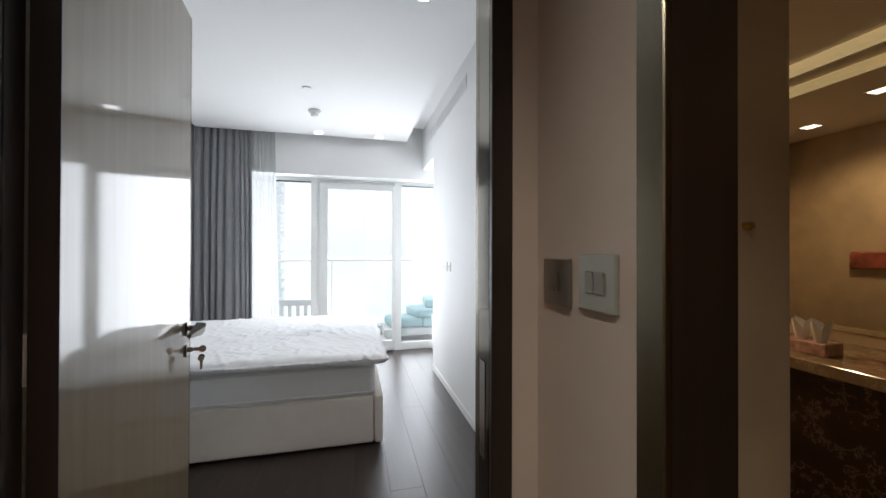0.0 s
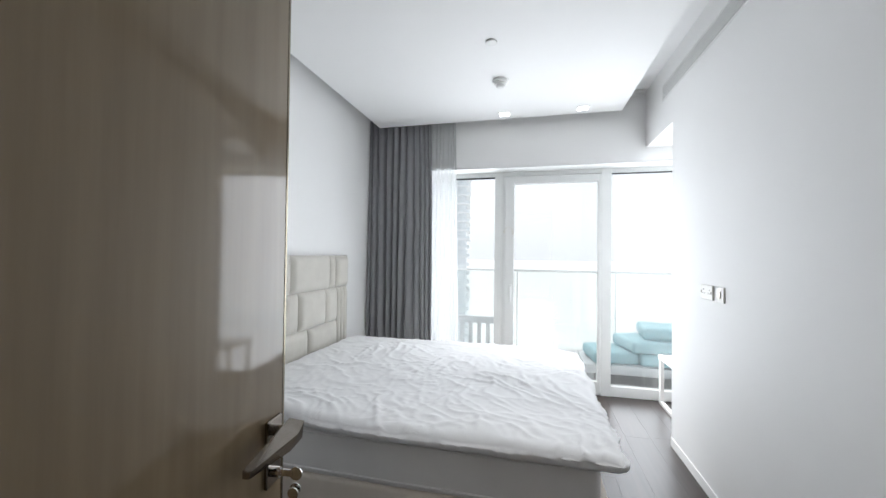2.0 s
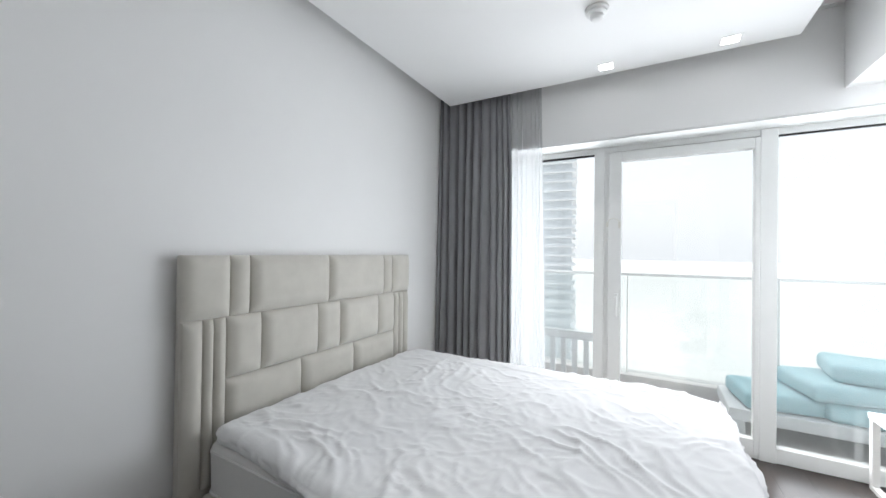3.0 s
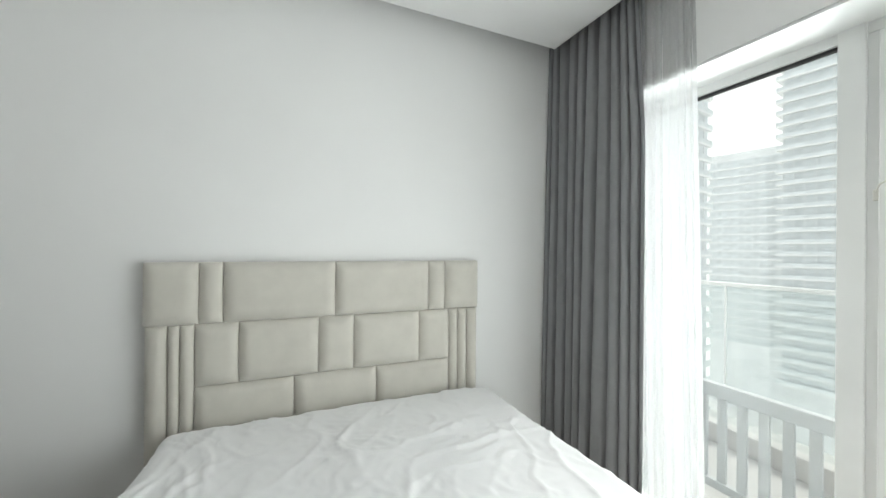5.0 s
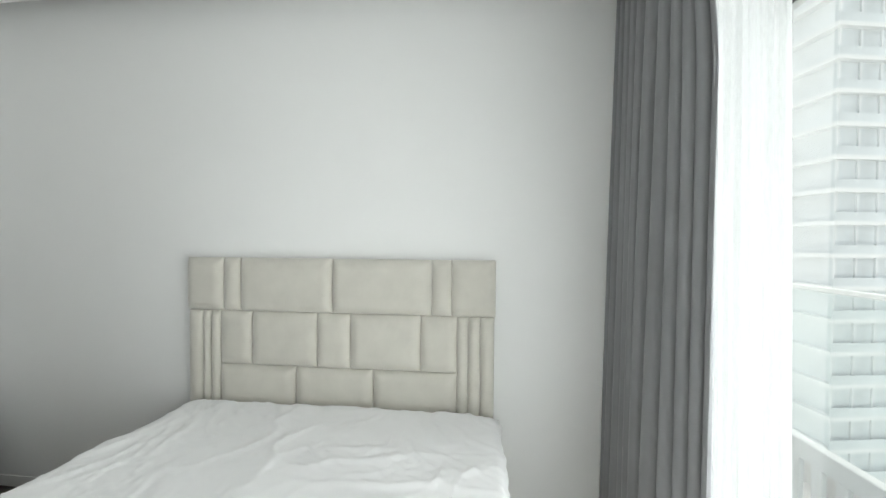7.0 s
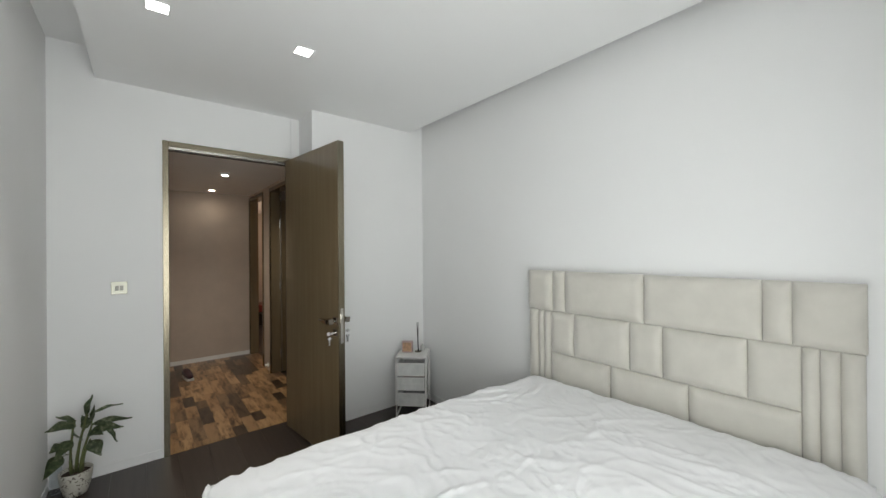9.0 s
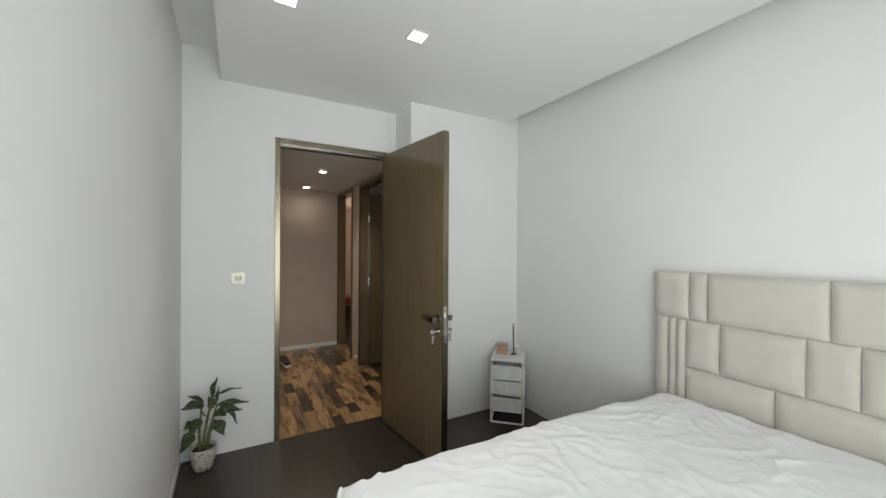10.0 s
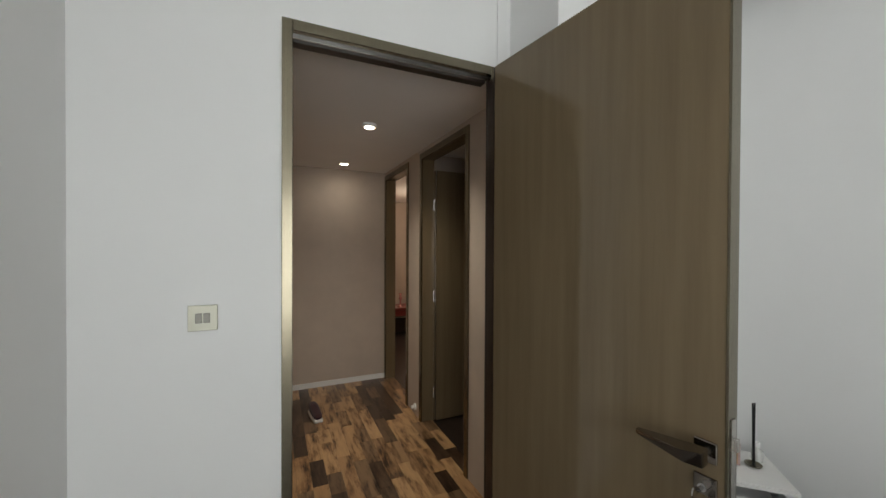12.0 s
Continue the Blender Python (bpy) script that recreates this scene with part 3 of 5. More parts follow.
def folds(name, x_top, x_low, y_top, y_low, amp, waves, z0, z1, material, label, seed, thick=0.003, nx=220, nz=26, tuck=0.0):
    rng = random.Random(seed)
    ph = [rng.uniform(0, 6.28) for _ in range(6)]
    bm = bmesh.new()
    sides = []
    for off in (-thick / 2, thick / 2):
        grid = []
        for j in range(nz + 1):
            v = j / nz
            row = []
            for i in range(nx + 1):
                u = i / nx
                a, b = x_top[0] * v + x_low[0] * (1 - v), x_top[1] * v + x_low[1] * (1 - v)
                w = 2 * math.pi * waves * (u + 0.060 * math.sin(4.2 * u + ph[0]) + 0.022 * math.sin(13 * u + ph[5]) + 0.010 * math.sin(2.2 * v + 9 * u + ph[1]))
                depth = amp * (0.72 + 0.42 * math.sin(6.1 * u + ph[2]) * math.sin(2.3 * u + ph[4])) * (0.62 + 0.38 * (1 - v) ** 0.6)
                yy = y_top * v + y_low * (1 - v) + depth * (math.sin(w) + 0.28 * math.sin(2 * w + ph[3] + 0.8 * v)) + 0.006 * math.sin(3 * v + 11 * u + ph[4])
                yy += tuck * min(1.0, max(0.0, (u - 0.72) / 0.25)) ** 2 * min(1.0, (1 - v) / 0.3)
                xx = a + (b - a) * u + 0.006 * math.cos(w + ph[5]) * (1 - 0.5 * v)
                row.append(bm.verts.new((xx, yy + off, z0 + (z1 - z0) * v)))
            grid.append(row)
        sides.append(grid)
    for g in sides:
        for j in range(nz):
            for i in range(nx):
                bm.faces.new((g[j][i], g[j][i + 1], g[j + 1][i + 1], g[j + 1][i]))
    f, b = sides
    for i in range(nx):
        bm.faces.new((f[0][i], f[0][i + 1], b[0][i + 1], b[0][i]))
        bm.faces.new((f[nz][i], f[nz][i + 1], b[nz][i + 1], b[nz][i]))
    for j in range(nz):
        bm.faces.new((f[j][0], f[j + 1][0], b[j + 1][0], b[j][0]))
        bm.faces.new((f[j][nx], f[j + 1][nx], b[j + 1][nx], b[j][nx]))
    return tagged(part(name, bm, material, None, smooth=True), label, "curtain")


folds("curtain", (-1.775, -1.085), (-1.770, -1.065), 5.212, 5.168, 0.030, 11, 0.012, TOP - 0.03, CURTAIN, "dark grey full length blackout curtain drawn open in folds", 3, tuck=0.075)
folds("sheer_curtain", (-1.095, -0.830), (-1.085, -0.765), 5.247, 5.274, 0.009, 8, 0.012, TOP - 0.03, SHEER, "white sheer voile curtain gathered beside the window", 8, thick=0.0)
rail = thing("curtain_rail", (-0.4, 5.20, TOP - 0.03), "white curtain track in the ceiling gap", "curtain rail")
part("track", boxes((WEST + 0.01, 5.183, TOP - 0.028, EAST - 0.02, 5.197, TOP - 0.002), bevel=0.002), TRIMWHITE, rail)
part("track", boxes((WEST + 0.01, 5.233, TOP - 0.028, EAST - 0.02, 5.247, TOP - 0.002), bevel=0.002), TRIMWHITE, rail)

# ---- bed ----
HB0, HB1, HBX = 2.965, 4.624, -1.706
BED_Y0, BED_Y1, BED_X1 = 3.055, 4.585, 0.292
bed = thing("bed", (-0.7, 3.75, 0), "double bed with cream padded base and beige velvet panelled headboard", "bed")
part("headboard", boxes((WEST + 0.012, HB0 + 0.006, 0.0, HBX - 0.0225, HB1 - 0.006, 1.381), bevel=0.006), VELVET, bed)


def cushion_panel(y0, y1, z0, z1):
    """One padded velvet panel of the headboard, bulging forward."""
    cy, cz, hy, hz = (y0 + y1) / 2, (z0 + z1) / 2, (y1 - y0) / 2, (z1 - z0) / 2
    puff = 0.020 + 0.120 * min(hy, hz, 0.13)
    x0 = HBX - 0.042

    def shape(p, n):
        if p.x > x0 + 0.008:
            ry, rz = min(0.055, hy), min(0.055, hz)
            dy, dz = min(1, max(0, hy - abs(p.y - cy)) / ry), min(1, max(0, hz - abs(p.z - cz)) / rz)
            k = ((1 - (1 - dy) ** 2) * (1 - (1 - dz) ** 2)) ** 0.7 * (0.88 + 0.12 * (1 - ((p.y - cy) / hy) ** 2))
            p = p + Vector((puff * k + 0.0015 * noise.noise(p * 14), 0, 0))
        return p

    r = min(0.006, hy * 0.45)
    part("padded_panel", soft_box(x0 - 0.005, y0, z0, x0 + 0.024, y1, z1, r, 0.010, shape), VELVET, bed, smooth=True)


J = HB0
ztop, z1r, z2r, zlow = 1.391, 1.106, 0.818, 0.36
for a, b in zip((0.0, 0.209, 0.307, 0.815, 1.338, 1.440), (0.209, 0.307, 0.815, 1.338, 1.440, 1.661)):
    cushion_panel(J + a, J + b, z1r, ztop)
for a, b in zip((0.008, 0.092, 0.138, 1.468, 1.525, 1.585), (0.092, 0.138, 0.194, 1.525, 1.585, 1.655)):
    cushion_panel(J + a, J + b, zlow, z1r)
for a, b in zip((0.194, 0.372, 0.733, 0.912, 1.282), (0.372, 0.733, 0.912, 1.282, 1.468)):
    cushion_panel(J + a, J + b, z2r, z1r)
for a, b in zip((0.194, 0.618, 1.036), (0.618, 1.036, 1.468)):
    cushion_panel(J + a, J + b, 0.54, z2r)
    cushion_panel(J + a, J + b, zlow, 0.54)


def slack(amount, scale):
    def shape(p, n):
        return p + n * amount * noise.noise(p * scale)
    return shape


part("side_rail", soft_box(HBX - 0.01, BED_Y0, 0.018, BED_X1 - 0.050, BED_Y0 + 0.06, 0.345, 0.018, 0.05, slack(0.003, 5)), BASECLOTH, bed, smooth=True)
part("side_rail", soft_box(HBX - 0.01, BED_Y1 - 0.06, 0.018, BED_X1 - 0.050, BED_Y1, 0.345, 0.018, 0.05, slack(0.003, 5)), BASECLOTH, bed, smooth=True)
part("foot_rail", soft_box(BED_X1 - 0.048, BED_Y0 - 0.012, 0.018, BED_X1 + 0.012, BED_Y1 + 0.012, 0.352, 0.022, 0.05, slack(0.003, 5)), BASECLOTH, bed, smooth=True)
for x in (HBX + 0.10, BED_X1 - 0.10):
    for y in (BED_Y0 + 0.08, BED_Y1 - 0.08):
        part("foot", tube(bmesh.new(), (x, y, 0.0), (x, y, 0.05), 0.022, 0.026, 14), DARKMETAL, bed)
part("slat_base", boxes((HBX + 0.01, BED_Y0 + 0.06, 0.27, BED_X1 - 0.05, BED_Y1 - 0.06, 0.33)), BASECLOTH, bed)
tagged(part("mattress", soft_box(HBX + 0.012, BED_Y0 + 0.012, 0.332, BED_X1 - 0.045, BED_Y1 - 0.008, 0.585, 0.045, 0.05, slack(0.005, 4)), MATTRESS, None, smooth=True), "thick white mattress on the padded bed base", "mattress")


mattress_ob = bpy.data.objects["mattress"]
MX0, MX1, MY0, MY1 = HBX + 0.018, BED_X1 - 0.047, BED_Y0 + 0.010, BED_Y1 - 0.006


def rounded_loop(x0, x1, y0, y1, z, r, n=6):
    """A closed path round a rectangle with round corners."""
    pts = []
    for cx_, cy_, a0 in ((x1 - r, y1 - r, 0), (x0 + r, y1 - r, 90), (x0 + r, y0 + r, 180), (x1 - r, y0 + r, 270)):
        pts += [(cx_ + r * math.cos(radians(a0 + 90 * k / n)), cy_ + r * math.sin(radians(a0 + 90 * k / n)), z) for k in range(n + 1)]
    return pts + pts[:1]


for z in (0.372, 0.545):
    part("piping", bent(bmesh.new(), rounded_loop(MX0, MX1, MY0, MY1, z, 0.045), 0.0055, 8), MATTRESS, mattress_ob, "stitched white edge piping", smooth=True)


def crease_line(a, b, fa, fb, seed, sharp):
    """One family of thin broken creases, longest along b."""
    return max(0.0, 1 - abs(noise.noise(Vector((a * fa, b * fb, seed)))) * sharp) ** 1.4


def rumple(p, n):
    """Creases of a duvet flung flat: faint swells and families of thin broken creases that cross."""
    q = Vector((p.x, p.y, 0))
    w = 0.13 * noise.noise_vector(q * 2.6) + 0.035 * noise.noise_vector(q * 8.0)
    q = q + Vector((w.x, w.y, 0))
    swell = 0.009 * noise.noise(q * 1.6 + Vector((3, 1, 0))) + 0.004 * noise.noise(q * 5.0)
    crease = 0.0
    for turn, fa, fb, sharp, high, patch in ((0.25, 6.5, 1.7, 5.5, 0.0085, 1.0), (1.1, 7.5, 2.1, 5.5, 0.0080, 4.0), (2.2, 8.0, 2.2, 6.0, 0.0070, 8.0), (0.7, 17.0, 5.0, 5.0, 0.0050, 12.0), (2.6, 20.0, 6.5, 5.0, 0.0046, 17.0), (1.6, 30.0, 11.0, 4.0, 0.0024, 23.0)):
        c_, s_ = math.cos(turn), math.sin(turn)
        mask = min(1.3, 0.20 + 1.9 * max(0.0, noise.noise(q * 2.3 + Vector((patch, 2, 4))) + 0.10))
        crease += mask * high * crease_line(q.x * c_ + q.y * s_, -q.x * s_ + q.y * c_, fa, fb, patch + 0.7, sharp)
    sag = -0.010 * max(0.0, (p.y - 4.35) / 0.3) - 0.012 * max(0.0, p.x / 0.3)
    head = min(1.0, max(0.0, (-0.75 - p.x) / 0.8))
    pull = head * head * (3 - 2 * head)
    if p.y < 3.3:
        p = p + Vector((0, 0.075 * pull * min(1.0, (3.3 - p.y) / 0.25), 0))
    near_y, near_x = max(0.0, 1 - (p.y - 2.985) / 0.15), max(0.0, 1 - (0.330 - p.x) / 0.15)
    roll = -0.013 * near_y ** 2 - 0.010 * near_x ** 2
    drape = 0.010 * noise.noise(Vector((q.x * 7.0 + q.y * 9.0, q.y * 2.0, 4.2))) * max(near_y, near_x)
    if n.z > 0.3:
        return p + Vector((0, 0, swell + crease + sag + roll + drape))
    if n.z < -0.5:
        return p
    return p + n * (0.018 * noise.noise(p * 6) + 0.010 * max(0, 1 - abs(noise.noise(Vector((p.x * 14 + p.z * 9, p.y * 14, p.z * 3)))) * 3)) + Vector((0, 0, swell))


tagged(part("duvet", soft_box(HBX + 0.055, 2.985, 0.578, 0.330, 4.645, 0.660, 0.0405, 0.0110, rumple), LINEN, None, smooth=True), "rumpled white duvet spread flat over the mattress", "duvet")

# ---- bedroom door leaf ----
LEAF = pose(-0.465, 1.315, 0, 0, 0, 96.9)
LW, LT, LH0, LH1 = 0.882, 0.045, 0.015, 2.332
door = thing("door_1", (DOOR_L, SOUTH, 0), "lacquered dark walnut bedroom door standing open", "door")
part("leaf", boxes((0.0, 0.0, LH0, LW - 0.006, LT, LH1), bevel=0.0015, m=LEAF), LEAFWOOD, door)
part("edge_trim", boxes((LW - 0.0055, -0.001, LH0, LW, LT + 0.001, LH1), (0.0, 0.002, LH1 + 0.0005, LW - 0.006, LT - 0.002, LH1 + 0.003), m=LEAF), BRONZE, door, "bronze edge strip")
part("hinge_edge", boxes((-0.0045, -0.001, LH0, -0.0005, LT + 0.001, LH1), m=LEAF), DARKWOOD, door, "dark hinge edge")
part("lock_plate", boxes((LW + 0.0005, 0.011, 0.88, LW + 0.003, LT - 0.011, 1.13), (LW + 0.003, 0.016, 1.055, LW + 0.012, LT - 0.016, 1.085), m=LEAF), STEEL, door, "steel lock plate")


def lever(side):
    """Square rose with a faceted lever, and the key rose below; side -1 is the face seen from the hall."""
    y = 0.0 if side < 0 else LT
    hy = LW - 0.046

    def at(a):
        return y + side * a
    bm = bmesh.new()
    box(bm, hy - 0.026, min(at(0), at(0.009)), 1.014, hy + 0.026, max(at(0), at(0.009)), 1.066, bevel=0.002, m=LEAF)
    rose = part("handle", bm, PEWTER, door, "faceted dark pewter lever handle")
    bm = bmesh.new()
    tube(bm, LEAF @ Vector((hy, at(0.009), 1.040)), LEAF @ Vector((hy, at(0.045), 1.040)), 0.011, n=10)
    ring0 = [Vector((hy + 0.016, at(0.030), 1.060)), Vector((hy + 0.016, at(0.064), 1.056)), Vector((hy + 0.016, at(0.060), 1.020)), Vector((hy + 0.016, at(0.030), 1.020))]
    ring1 = [Vector((hy - 0.028, at(0.036), 1.058)), Vector((hy - 0.028, at(0.074), 1.050)), Vector((hy - 0.028, at(0.058), 1.014)), Vector((hy - 0.028, at(0.032), 1.022))]
    ring2 = [Vector((hy - 0.150, at(0.040), 1.044)), Vector((hy - 0.150, at(0.054), 1.042)), Vector((hy - 0.150, at(0.052), 1.030)), Vector((hy - 0.150, at(0.040), 1.030))]
    rings = [[bm.verts.new(LEAF @ p) for p in r] for r in (ring0, ring1, ring2)]
    for a, b in zip(rings, rings[1:]):
        for k in range(4):
            bm.faces.new((a[k], a[(k + 1) % 4], b[(k + 1) % 4], b[k]))
    bm.faces.new(rings[0])
    bm.faces.new(rings[-1])
    part("lever", bm, PEWTER, rose)
    bm = bmesh.new()
    box(bm, hy - 0.026, min(at(0), at(0.008)), 0.928, hy + 0.026, max(at(0), at(0.008)), 0.978, bevel=0.002, m=LEAF)
    lock = part("key_rose", bm, PEWTER, door, "square key rose")
    bm = bmesh.new()
    tube(bm, LEAF @ Vector((hy, at(0.008), 0.953)), LEAF @ Vector((hy, at(0.022), 0.953)), 0.010, n=12)
    part("cylinder", bm, CHROME, lock)
    bm = bmesh.new()
    box(bm, hy - 0.0015, min(at(0.022), at(0.050)), 0.946, hy + 0.0015, max(at(0.022), at(0.050)), 0.960, m=LEAF)
    tube(bm, LEAF @ Vector((hy - 0.0015, at(0.056), 0.953)), LEAF @ Vector((hy + 0.0015, at(0.056), 0.953)), 0.014, n=14)
    for k, (dx, dz) in enumerate(((0.006, -0.010), (-0.004, -0.014))):
        tube(bm, LEAF @ Vector((hy + dx - 0.001, at(0.052), 0.928 + dz)), LEAF @ Vector((hy + dx + 0.001, at(0.052), 0.928 + dz)), 0.012, n=12)
        box(bm, hy + dx - 0.001, min(at(0.048), at(0.056)), 0.883 + dz, hy + dx + 0.001, max(at(0.048), at(0.056)), 0.920 + dz, m=LEAF)
    part("keys", bm, CHROME, lock, "small bunch of nickel keys")


lever(-1)
lever(1)
for z in (0.25, 1.15, 2.08):
    part("hinge", tube(bmesh.new(), LEAF @ Vector((-0.008, LT + 0.004, z - 0.05)), LEAF @ Vector((-0.008, LT + 0.004, z + 0.05)), 0.007, n=10), STEEL, door, "steel hinge")

# side room doors
sd = thing("door_2", (HALL_W - 0.11, A0 + 0.02, 0), "dark wooden hall door standing open into the side room", "door")
part("leaf", boxes((HALL_W - 0.11 - 0.82, A0 + 0.005, 0.012, HALL_W - 0.115, A0 + 0.045, 2.20), bevel=0.0015), LEAFWOOD, sd)
part("edge_trim", boxes((HALL_W - 0.113, A0 + 0.006, 0.012, HALL_W - 0.108, A0 + 0.044, 2.20)), STEEL, sd, "bright steel edge strip")
for z in (0.25, 1.1, 1.9):
    part("hinge", tube(bmesh.new(), (HALL_W - 0.103, A0 + 0.012, z - 0.05), (HALL_W - 0.103, A0 + 0.012, z + 0.05), 0.006, n=8), STEEL, sd)

# ---- fixed things of the bedroom ----


def downlight(x, y, z, m_lit, label, group, half=0.045):
    ob = thing("downlight", (x, y, z), label, "downlight", group)
    ring = bmesh.new()
    h, w = half, 0.010
    for s in ((-h - w, -h - w, h + w, -h), (-h - w, h, h + w, h + w), (-h - w, -h, -h, h), (h, -h, h + w, h)):
        box(ring, x + s[0], y + s[1], z - 0.004, x + s[2], y + s[3], z - 0.0005)
    part("frame", ring, TRIMWHITE, ob)
    part("diffuser", boxes((x - h, y - h, z - 0.0025, x + h, y + h, z - 0.001)), m_lit, ob, "glowing square lens")
    return ob


for x, y in ((-0.302, 5.005), (0.406, 5.003), (-0.253, 2.434), (0.449, 2.405)):
    downlight(x, y, PANEL, LIT, "small square recessed downlight in the white ceiling", "bedroom downlights")

for x, y in ((-0.302, 5.005), (0.406, 5.003), (-0.253, 2.434), (0.449, 2.405)):
    lamp("downlight_lamp", "SPOT", pose(x, y, PANEL - 0.012), 8.0, (1.0, 0.96, 0.91), 0.035, spread=64)

sm = thing("smoke_detector", (-0.282, 4.31, PANEL), "round white ceiling smoke detector", "smoke detector")
part("base", lathe(bmesh.new(), [(0.050, -0.001), (0.062, -0.003), (0.062, -0.014), (0.056, -0.018)], (-0.282, 4.31, PANEL)), TRIMWHITE, sm, smooth=False)
part("head", lathe(bmesh.new(), [(0.050, -0.0185), (0.052, -0.030), (0.044, -0.036), (0.040, -0.037)], (-0.282, 4.31, PANEL)), TRIMWHITE, sm)
part("vent_ring", lathe(bmesh.new(), [(0.034, -0.0375), (0.034, -0.052), (0.026, -0.062), (0.010, -0.066)], (-0.282, 4.31, PANEL)), TRIMWHITE, sm)
tagged(part("sprinkler_cap", lathe(bmesh.new(), [(0.030, -0.001), (0.036, -0.003), (0.036, -0.009), (0.030, -0.012)], (-0.295, 3.778, PANEL)), TRIMWHITE), "flat round white sprinkler cover plate in the ceiling", "sprinkler")

gr = thing("air_grille", (EAST, 4.0, 2.70), "long white linear air grille high in the wall", "air grille")
GY0, GY1, GZ0, GZ1 = 3.317, 4.80, 2.680, 2.815
fr = bmesh.new()
box(fr, EAST - 0.006, GY0, GZ0, EAST - 0.0005, GY1, GZ0 + 0.014, bevel=0.001)
box(fr, EAST - 0.006, GY0, GZ1 - 0.014, EAST - 0.0005, GY1, GZ1, bevel=0.001)
box(fr, EAST - 0.006, GY0, GZ0 + 0.014, EAST - 0.0005, GY0 + 0.014, GZ1 - 0.014)
box(fr, EAST - 0.006, GY1 - 0.014, GZ0 + 0.014, EAST - 0.0005, GY1, GZ1 - 0.014)
part("frame", fr, TRIMWHITE, gr)
# grey sheet puts the shade between the slats into colour
part("shade_backing", boxes((EAST - 0.0015, GY0 + 0.014, GZ0 + 0.014, EAST - 0.0004, GY1 - 0.014, GZ1 - 0.014)), plain("grille_shadow", (0.25, 0.26, 0.26), 0.8), gr)
for k in range(7):
    z = GZ0 + 0.022 + k * 0.0145
    part("slat", boxes((EAST - 0.006, GY0 + 0.014, z, EAST - 0.002, GY1 - 0.014, z + 0.0065)), TRIMWHITE, gr)


def plate(name, m, w, h, rockers, plate_mat, rocker_mat, label, category, kind="rocker"):
    """A wall plate lying in its local x-z plane, facing local -y; m places it."""
    ob = thing(name, m.translation, label, category)
    part("plate", boxes((-w / 2, -0.009, -h / 2, w / 2, -0.0005, h / 2), bevel=0.002, m=m), plate_mat, ob)
    for x, rw, rh in rockers:
        rb = bmesh.new()
        box(rb, x - rw / 2, -0.013, -rh / 2, x + rw / 2, -0.0095, rh / 2, bevel=0.0015, m=m)
        part(kind, rb, rocker_mat, ob)
    return ob


plate("light_switch", pose(0.640, SOUTH, 1.292, 0, 0, 180), 0.088, 0.088, [(-0.012, 0.020, 0.034), (0.012, 0.020, 0.034)], BEIGEPLATE, ROCKER, "square cream two gang light switch on the white wall", "light switch")
plate("light_switch", pose(HALL_E, 0.925, 1.310, 0, 0, -90), 0.088, 0.088, [(-0.012, 0.020, 0.034), (0.012, 0.020, 0.034)], HALLPLATE, ROCKER, "square pale two gang light switch on beige wallpaper", "light switch")
plate("isolator_switch", pose(HALL_E, 1.039, 1.302, 0, 0, -90), 0.086, 0.086, [(0.0, 0.022, 0.036)], METALPLATE, METALPLATE, "square grey metal isolator switch on beige wallpaper", "light switch")
so = plate("wall_socket", pose(EAST, 3.995, 1.205, 0, 0, -90), 0.150, 0.086, [(-0.062, 0.010, 0.016), (0.062, 0.010, 0.016)], PLASTIC, METALPLATE, "white double wall socket at switch height", "wall socket")
for cx in (-0.036, 0.036):
    pins = bmesh.new()
    for dx, dz, a, b in ((0, 0.014, 0.005, 0.010), (-0.012, -0.008, 0.009, 0.005), (0.012, -0.008, 0.009, 0.005)):
        box(pins, cx + dx - a / 2, -0.0096, dz - b / 2, cx + dx + a / 2, -0.0091, dz + b / 2, m=pose(EAST, 3.995, 1.205, 0, 0, -90))
    part("pin_holes", pins, GASKET, so)
dm = plate("dimmer_switch", pose(EAST, 3.834, 1.204, 0, 0, -90), 0.086, 0.086, [(0.0, 0.024, 0.040)], PLASTIC, METALPLATE, "white single switch plate beside the socket", "light switch")

# ---- drawer tower in the corner ----
DR = pose(-1.299, 1.765, 0, 0, 0, 136.3)
DW, DD, DHT = 0.287, 0.30, 0.555
dt = thing("drawer_tower", (-1.43, 1.80, 0), "small white metal drawer tower with mesh drawers in the corner", "drawer unit")
b_ = 0.012
side = bmesh.new()
for x in (0.0, DW - b_):
    box(side, x, 0, 0, x + b_, b_, DHT, bevel=0.002, m=DR)
    box(side, x, DD - b_, 0, x + b_, DD, DHT, bevel=0.002, m=DR)
    box(side, x, b_, 0, x + b_, DD - b_, b_, m=DR)
    box(side, x, b_, DHT - b_, x + b_, DD - b_, DHT, m=DR)
box(side, b_, 0.0, 0, DW - b_, b_, b_, m=DR)
box(side, b_, 0.0, DHT - b_, DW - b_, b_, DHT, m=DR)
box(side, b_, DD - b_, DHT - b_, DW - b_, DD, DHT, m=DR)
part("frame", side, DRAWERWHITE, dt)
part("top", boxes((0.004, 0.004, DHT + 0.0005, DW - 0.004, DD - 0.004, DHT + 0.006), bevel=0.002, m=DR), DRAWERWHITE, dt)
